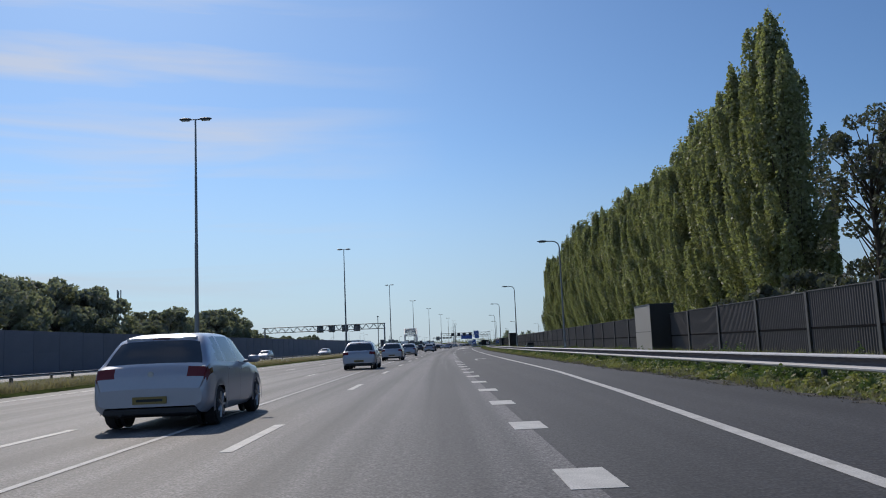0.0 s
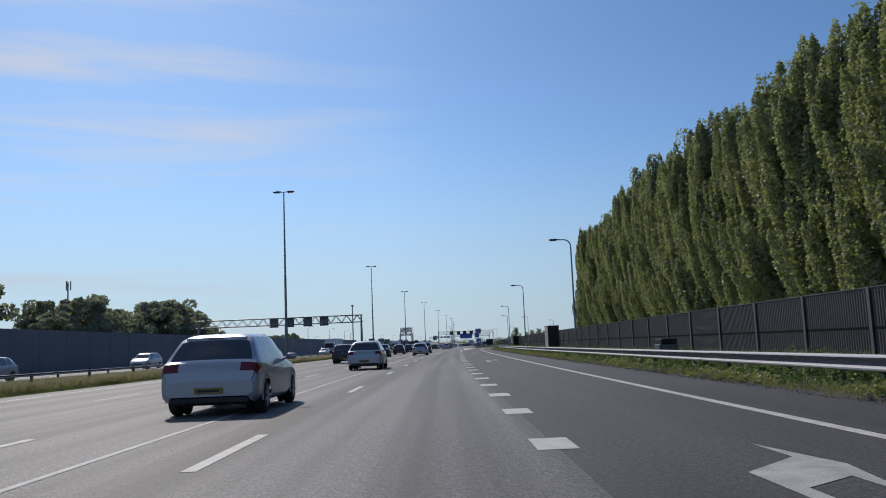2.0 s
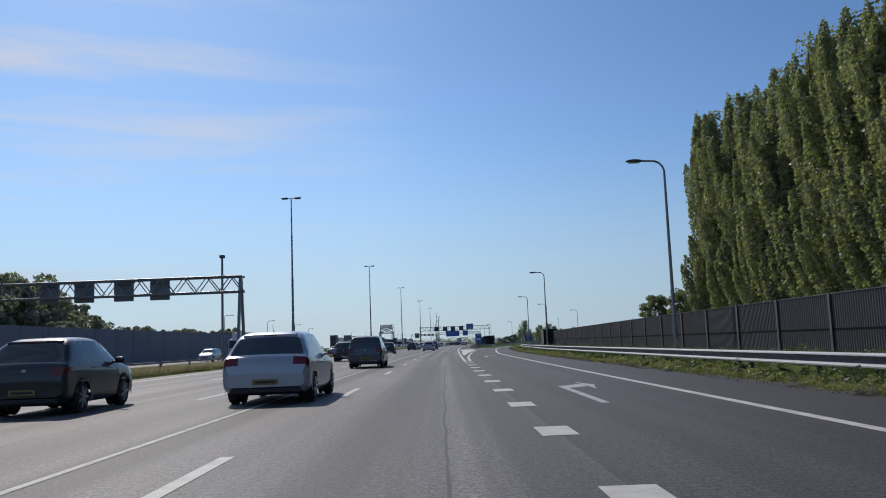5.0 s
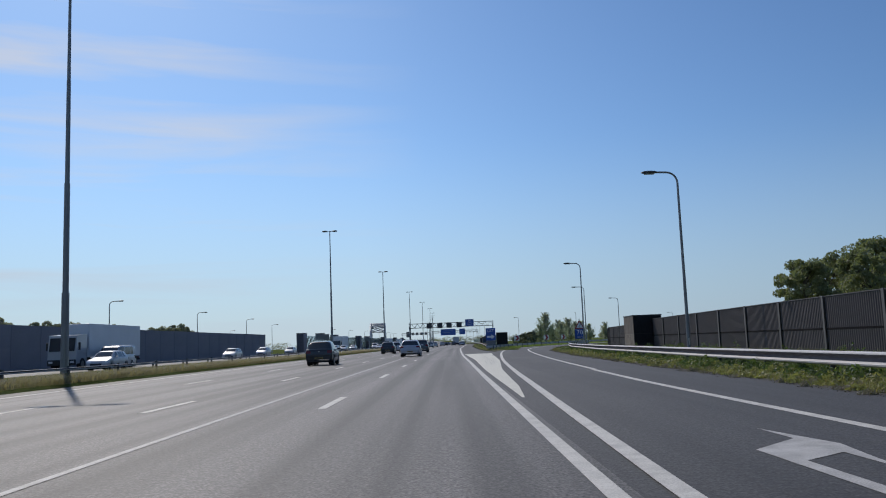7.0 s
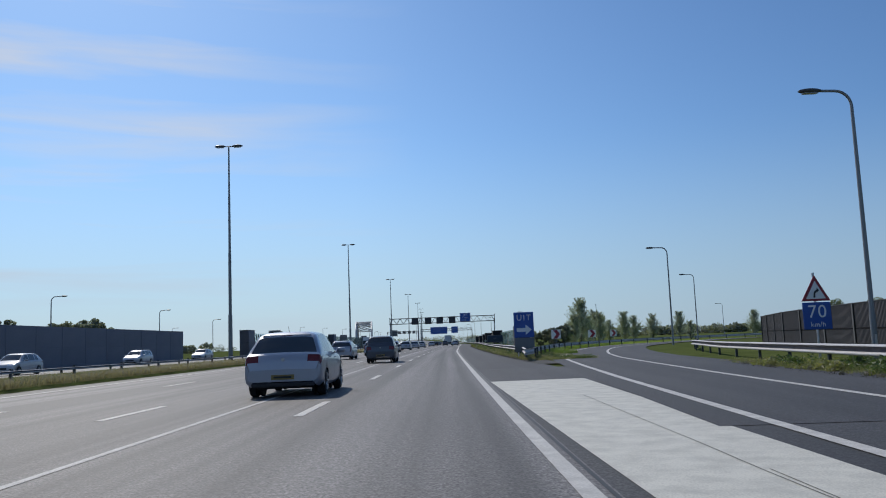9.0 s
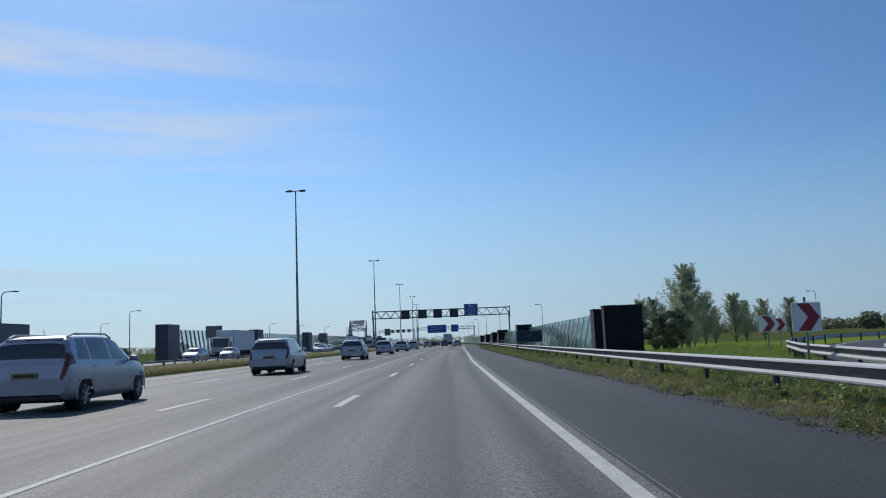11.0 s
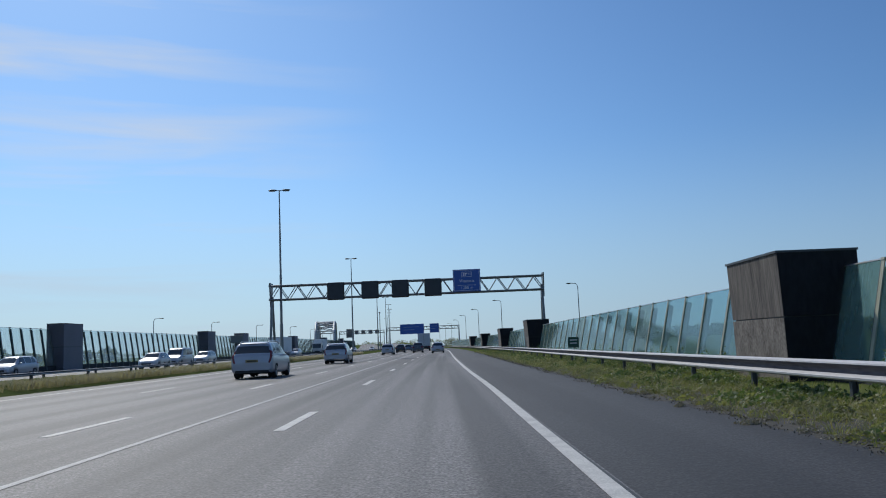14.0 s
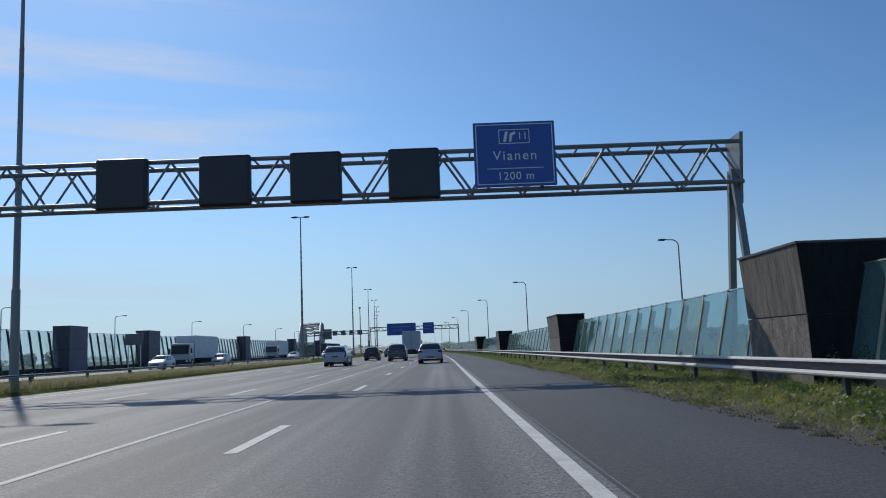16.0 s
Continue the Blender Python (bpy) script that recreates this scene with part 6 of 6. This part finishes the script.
    part("aerial", tube(bmesh.new(), (0, prof[4][0] - 0.1, prof[4][4]), (0, prof[4][0] - 0.2, prof[4][4] + 0.14), 0.006, 0.004, 6), PLASTIC, car)
    return tagged(car, label, category, group)


def make_truck(name, label, box_mat, cab_mat, L=9.0, H=3.6, W=2.5, gap=2.2):
    t = empty(name)
    part("cargo_box", boxed((-W / 2, 0, 1.05), (W / 2, L - gap, H), 0.04), box_mat, t)
    bm = bmesh.new()
    for x in (-0.02, ):
        box(bm, (x - 0.02, -0.02, 1.1), (x + 0.02, -0.001, H - 0.05))
    part("door_seam", bm, PLASTIC, t)
    part("chassis", boxed((-0.6, 0.1, 0.7), (0.6, L - 0.3, 1.04)), PLASTIC, t)
    bm = bmesh.new()
    prism(bm, [(0, 0.55), (2.0, 0.55), (2.0, 1.6), (1.75, 2.95), (0, 3.05)], W * 0.96)
    bm.transform(Matrix.Translation((W * 0.48, L - 2.05, 0)) @ Matrix.Rotation(radians(90), 4, "Z"))
    part("cab", bm, cab_mat, t)
    bm = bmesh.new()
    bm.faces.new([bm.verts.new(p) for p in ((-W * 0.43, L + 0.0, 1.62), (W * 0.43, L + 0.0, 1.62), (W * 0.43, L - 0.22, 2.75), (-W * 0.43, L - 0.22, 2.75))])
    bmesh.ops.solidify(bm, geom=bm.faces[:], thickness=0.03)
    part("windscreen", bm, CAR_GLASS, t)
    part("bumper", boxed((-W * 0.48, L - 0.1, 0.4), (W * 0.48, L + 0.05, 0.9), 0.05), PLASTIC, t)
    for s in (-1, 1):
        part("head_light", boxed((s * W * 0.36 - 0.18, L + 0.0, 0.6), (s * W * 0.36 + 0.18, L + 0.07, 0.78), 0.02), HEAD_LAMP, t)
        part("tail_light", boxed((s * W * 0.4 - 0.12, -0.03, 0.8), (s * W * 0.4 + 0.12, 0.02, 0.95), 0.01), TAIL_RED, t)
        part("mirror", boxed((s * (W / 2 + 0.12) - 0.09, L - 0.35, 1.7), (s * (W / 2 + 0.12) + 0.09, L - 0.25, 2.35), 0.03), PLASTIC, t)
        for y in (1.2, 2.4, L - 1.2):
            wheel = part("wheel", tube(bmesh.new(), (s * (W / 2 - 0.32), y, 0.5), (s * (W / 2 - 0.02), y, 0.5), 0.5, n=22), RUBBER, t)
            part("rim", tube(bmesh.new(), (s * (W / 2 - 0.02), y, 0.5), (s * (W / 2 - 0.005), y, 0.5), 0.28, 0.2, 16), RIM, wheel)
    part("mudguard", boxed((-W / 2, 0.0, 0.62), (W / 2, 0.05, 0.78)), PLASTIC, t)
    return tagged(t, label, "truck", "trucks on the motorway")


def make_van(name, label, paint):
    prof = [(0.0, 0.90, 0.36, 1.0, 1.9, 0.82), (0.06, 0.93, 0.28, 1.1, 1.94, 0.84), (0.12, 0.94, 0.26, 1.12, 1.95, 0.84), (0.3, 0.945, 0.24, 1.13, 1.96, 0.84), (1.2, 0.95, 0.24, 1.12, 1.97, 0.84),
            (2.6, 0.95, 0.24, 1.1, 1.96, 0.82), (3.2, 0.945, 0.24, 1.08, 1.86, 0.76), (4.0, 0.93, 0.24, 1.05, 1.15, 0.76), (4.5, 0.88, 0.26, 0.9, 0.95, 0.7), (4.8, 0.78, 0.3, 0.66, 0.7, 0.6), (4.86, 0.7, 0.36, 0.56, 0.58, 0.55)]
    return make_car(name, prof, paint, label, "van", "traffic on the opposite carriageway")


AHEAD = "traffic ahead"
golf = make_car("hatchback_car", HATCH, SILVER, "silver hatchback car on the grey asphalt lane", "car", AHEAD)
mpv = make_car("compact_van_car", MPV, GREY_CAR, "dark grey compact people carrier on the asphalt lane", "car", AHEAD)
dark = make_car("small_car", SMALL, BLACK_CAR, "black small hatchback car on the asphalt lane", "car", AHEAD)
estate = make_car("estate_car", ESTATE, SILVER, "silver estate car with roof rails on the asphalt lane", "car", AHEAD, rails=True, plate_z=0.74)
blue = make_car("hatchback_car", HATCH, BLUE_CAR, "dark blue-grey hatchback car on the asphalt lane", "car", AHEAD)


def stand(thing, places, turn=0.0):
    for i, (d, y) in enumerate(places):
        m = spot(d, y, 0.002, turn)
        if i == 0:
            thing.matrix_basis = m
        else:
            copy_thing(thing, m)


LANE_2, LANE_3, LANE_4 = -4.05, -7.5, -11.0
stand(golf, [(-4.25, 7.9), (-4.15, 39.0), (LANE_2, 64.0), (LANE_2, 91.4), (-3.6, 147.0), (-3.55, 259.0), (-0.7, 487.0)])
stand(mpv, [(LANE_2, 172.0), (-3.9, 290.0), (LANE_2, 506.0)])
stand(dark, [(-8.1, 81.5), (-8.1, 113.0), (-8.0, 146.0), (-8.0, 171.0), (-8.0, 194.0), (-8.0, 237.0), (-8.0, 288.0), (LANE_3, 519.0)])
stand(estate, [(-8.6, 307.5), (-7.9, 326.0), (-7.9, 354.0), (-7.9, 381.0), (-7.9, 408.0), (-7.9, 435.0), (-7.9, 490.0)])
stand(blue, [(-0.6, 528.0), (LANE_3, 560.0), (-0.6, 600), (LANE_3, 640), (LANE_2, 680), (LANE_3, 720)])
truck_grey = make_truck("box_truck", "grey box truck seen from behind on the motorway", TARP, GREY_CAR)
stand(truck_grey, [(-3.6, 541.0), (-4.0, 620.0), (-0.5, 760.0)])
OPP = "traffic on the opposite carriageway"
opp_white = make_car("hatchback_car", HATCH, WHITE_CAR, "white hatchback car beyond the median rail", "car", OPP)
opp_silver = make_car("estate_car", ESTATE, SILVER, "silver estate car beyond the median rail", "car", OPP, rails=True, plate_z=0.74)
stand(opp_white, [(-26.5, 98.0), (-30.0, 188.0), (-26.5, 252.0), (-30.0, 300.0), (-33.0, 352.0), (-30.0, 402.0), (-26.5, 452.0), (-30.0, 520.0), (-26.5, 585.0), (-23.0, 690.0)], 180)
stand(opp_silver, [(-30.0, 132.0), (-26.5, 170.0), (-30.0, 235.0), (-33.0, 330.0), (-30.0, 388.0), (-33.0, 440.0), (-30.0, 480.0), (-26.5, 640.0), (-30, 545)], 180)
van = make_van("delivery_van", "silver delivery van beyond the median rail", SILVER)
stand(van, [(-30.0, 262.0), (-30.0, 470.0)], 180)
truck_white = make_truck("box_truck", "white articulated truck beyond the median rail", TARP_WHITE, WHITE_CAR, 14.0, 4.0, 2.55, 2.4)
stand(truck_white, [(-33.0, 270.0), (-33.0, 420.0), (-33.0, 548.0), (-33.0, 610.0)], 180)


# ---- far structures ----
def arch_bridge():
    b = empty("arch_bridge", pose(-75, 1055, 7, 0, 0, 4.6))
    L, H, W = 120.0, 18.5, 15.6
    n = 12
    pts = [(L * i / n, H * (1 - ((2 * i / n) - 1) ** 4)) for i in range(n + 1)]
    for s in (-1, 1):
        for (a, za), (c, zc) in zip(pts, pts[1:]):
            part("arch_segment", tube(bmesh.new(), (s * W / 2, a, za), (s * W / 2, c, zc), 0.9, n=8), PALE_STEEL, b)
        for i in range(1, n):
            part("hanger", tube(bmesh.new(), (s * W / 2, pts[i][0], 0), (s * W / 2, pts[i][0], pts[i][1]), 0.3, n=6), PALE_STEEL, b)
    for i in range(1, n):
        y, z = pts[i]
        y2, z2 = pts[i + 1]
        part("cross_beam", tube(bmesh.new(), (-W / 2, y, z), (W / 2, y, z), 0.45, n=6), PALE_STEEL, b)
        if z2 > 3:
            part("cross_brace", tube(bmesh.new(), (-W / 2, y, z), (W / 2, y2, z2), 0.35, n=6), PALE_STEEL, b)
            part("cross_brace", tube(bmesh.new(), (W / 2, y, z), (-W / 2, y2, z2), 0.35, n=6), PALE_STEEL, b)
    part("deck", boxed((-W / 2 - 1, -60, -2.0), (W / 2 + 1, L + 60, 0.0), 0.1), CONCRETE, b)
    for y in (-30, 0, L, L + 30):
        part("bridge_pier", boxed((-W / 2, y - 1.5, -9), (W / 2, y + 1.5, -2.0), 0.2), CONCRETE, b)
    return tagged(b, "distant pale steel arch bridge with cross bracing", "bridge")


PALE_STEEL = material("pale_bridge_steel", (0.30, 0.33, 0.36), 0.55, 0.2, vary=0.1, scale=0.2)
arch_bridge()


def antenna_tower():
    t = empty("antenna_mast", pose(-175.7, 407, 0))
    bm = bmesh.new()
    tube(bm, (0, 0, 0), (0, 0, 36), 0.5, 0.3, 10)
    part("mast", bm, PALE_STEEL, t)
    for i in range(3):
        a = i * 2.094 + 0.4
        part("antenna_panel", boxed((math.cos(a) * 1.1 - 0.22, math.sin(a) * 1.1 - 0.22, 32.4), (math.cos(a) * 1.1 + 0.22, math.sin(a) * 1.1 + 0.22, 36.5), 0.05), POLE_GREY, t)
        part("antenna_bracket", tube(bmesh.new(), (0, 0, 34.5), (math.cos(a) * 1.0, math.sin(a) * 1.0, 34.5), 0.08, n=6), POLE_GREY, t)
    return tagged(t, "slim grey antenna mast above the trees", "antenna mast")


antenna_tower()


# ---- paint on the glass and seams in the road ----
SPRAY_PALE = material("pale_spray_paint", (0.62, 0.66, 0.66), 0.6, vary=0.15)
SPRAY_DARK = material("dark_spray_paint", (0.045, 0.065, 0.07), 0.6, vary=0.3)
SPRAY_GREY = material("grey_spray_paint", (0.13, 0.165, 0.165), 0.6, vary=0.3)
SPRAY_RED = material("red_spray_paint", (0.22, 0.06, 0.07), 0.6, vary=0.2)


def graffiti(y, strokes, mat, width, label, off=0.014):
    m = Matrix.Translation(at(between(GLASS_RIGHT, y), y, 0.05)) @ Matrix.Rotation(radians(heading(y)), 4, "Z") @ Matrix.Rotation(radians(13), 4, "Y")
    g = empty("graffiti", m)
    for st in strokes:
        bm = bmesh.new()
        vs = []
        n = len(st)
        for i, (u, z) in enumerate(st):
            a, b = st[max(0, i - 1)], st[min(n - 1, i + 1)]
            t = Vector((b[0] - a[0], b[1] - a[1])).normalized()
            o = Vector((-t.y, t.x)) * width / 2
            vs.append((bm.verts.new((-off, u + o.x, z + o.y)), bm.verts.new((-off, u - o.x, z - o.y))))
        for p, q in zip(vs, vs[1:]):
            bm.faces.new((p[0], p[1], q[1], q[0]))
        part("paint_stroke", bm, mat, g)
    return tagged(g, label, "graffiti", "graffiti on the glass wall")


def curve_stroke(*knots):
    """A smooth stroke through its knots."""
    out = []
    for i in range(len(knots) - 1):
        p0, p1, p2, p3 = (Vector(knots[min(max(k, 0), len(knots) - 1)]) for k in range(i - 1, i + 3))
        for s in range(5):
            t = s / 5
            q = 0.5 * (2 * p1 + (p2 - p0) * t + (2 * p0 - 5 * p1 + 4 * p2 - p3) * t * t + (3 * p1 - p0 - 3 * p2 + p3) * t ** 3)
            out.append((q.x, q.y))
    out.append(tuple(knots[-1]))
    return out


def dot(u, z, r):
    return [(u + r * math.cos(radians(30 * i)), z + r * math.sin(radians(30 * i))) for i in range(13)]


LETTERS = [curve_stroke((8.0, 0.35), (8.36, 1.35), (8.36, 1.9), (7.95, 2.02), (7.5, 1.78), (7.28, 1.46), (7.6, 1.46)), curve_stroke((7.28, 1.46), (6.92, 1.12), (6.8, 0.84), (6.92, 0.35)),
           curve_stroke((6.5, 0.5), (6.46, 1.3), (6.0, 1.83), (5.4, 1.95), (4.85, 1.84), (5.05, 1.4), (5.4, 1.25), (5.34, 1.08)), curve_stroke((5.4, 1.25), (4.82, 0.92), (4.7, 0.63), (4.9, 0.35)),
           curve_stroke((3.7, 1.12), (3.78, 1.44), (3.62, 1.88), (3.2, 2.02), (2.9, 1.82), (2.65, 1.37), (2.9, 1.36)), curve_stroke((2.9, 1.36), (2.4, 1.16), (2.3, 0.76), (2.52, 0.35)),
           curve_stroke((4.05, 0.35), (4.1, 0.78), (3.75, 1.1), (3.36, 1.02)), curve_stroke((2.16, 0.33), (2.15, 1.7), (1.66, 1.97), (0.83, 1.72), (0.26, 1.13), (0.37, 0.33))]
graffiti(348.0, LETTERS, SPRAY_GREY, 0.17, "grey sprayed graffiti letters on the glass panes")
graffiti(348.0, [[(u + 0.10, z - 0.07) for u, z in st] for st in LETTERS], SPRAY_PALE, 0.03, "pale sprayed outline beside the grey graffiti letters", 0.018)
graffiti(348.0, [dot(7.35, 1.72, 0.04), dot(4.84, 1.27, 0.06), dot(2.56, 1.81, 0.04), dot(2.2, 0.9, 0.045), dot(1.9, 1.62, 0.04)], SPRAY_RED, 0.08, "small red sprayed dots on the glass panes", 0.022)
graffiti(360.4, [[(0.0, 0.6), (2.4, 0.62), (3.1, 0.75)], [(3.4, 0.85), (5.2, 0.9)], [(3.6, 0.45), (5.6, 0.42)]], SPRAY_DARK, 0.52, "dark sprayed patches on the glass panes")

TAR = material("dark_tar_seam", (0.02, 0.02, 0.02), 0.6, vary=0.2)


def wander(y):
    return 0.05 * noise.noise(Vector((y * 0.5, 1.7, 0))) + 0.02 * noise.noise(Vector((y * 2.3, 4.1, 0)))


strip("tar_seam", lambda y: -0.02 + wander(y), lambda y: 0.0 + wander(y) + 0.012, 96, 176, 0.002, TAR, road, 0.5)
strip("tar_seam", lambda y: 1.27, lambda y: 1.31, 205, 760, 0.0025, TAR, road, 6)
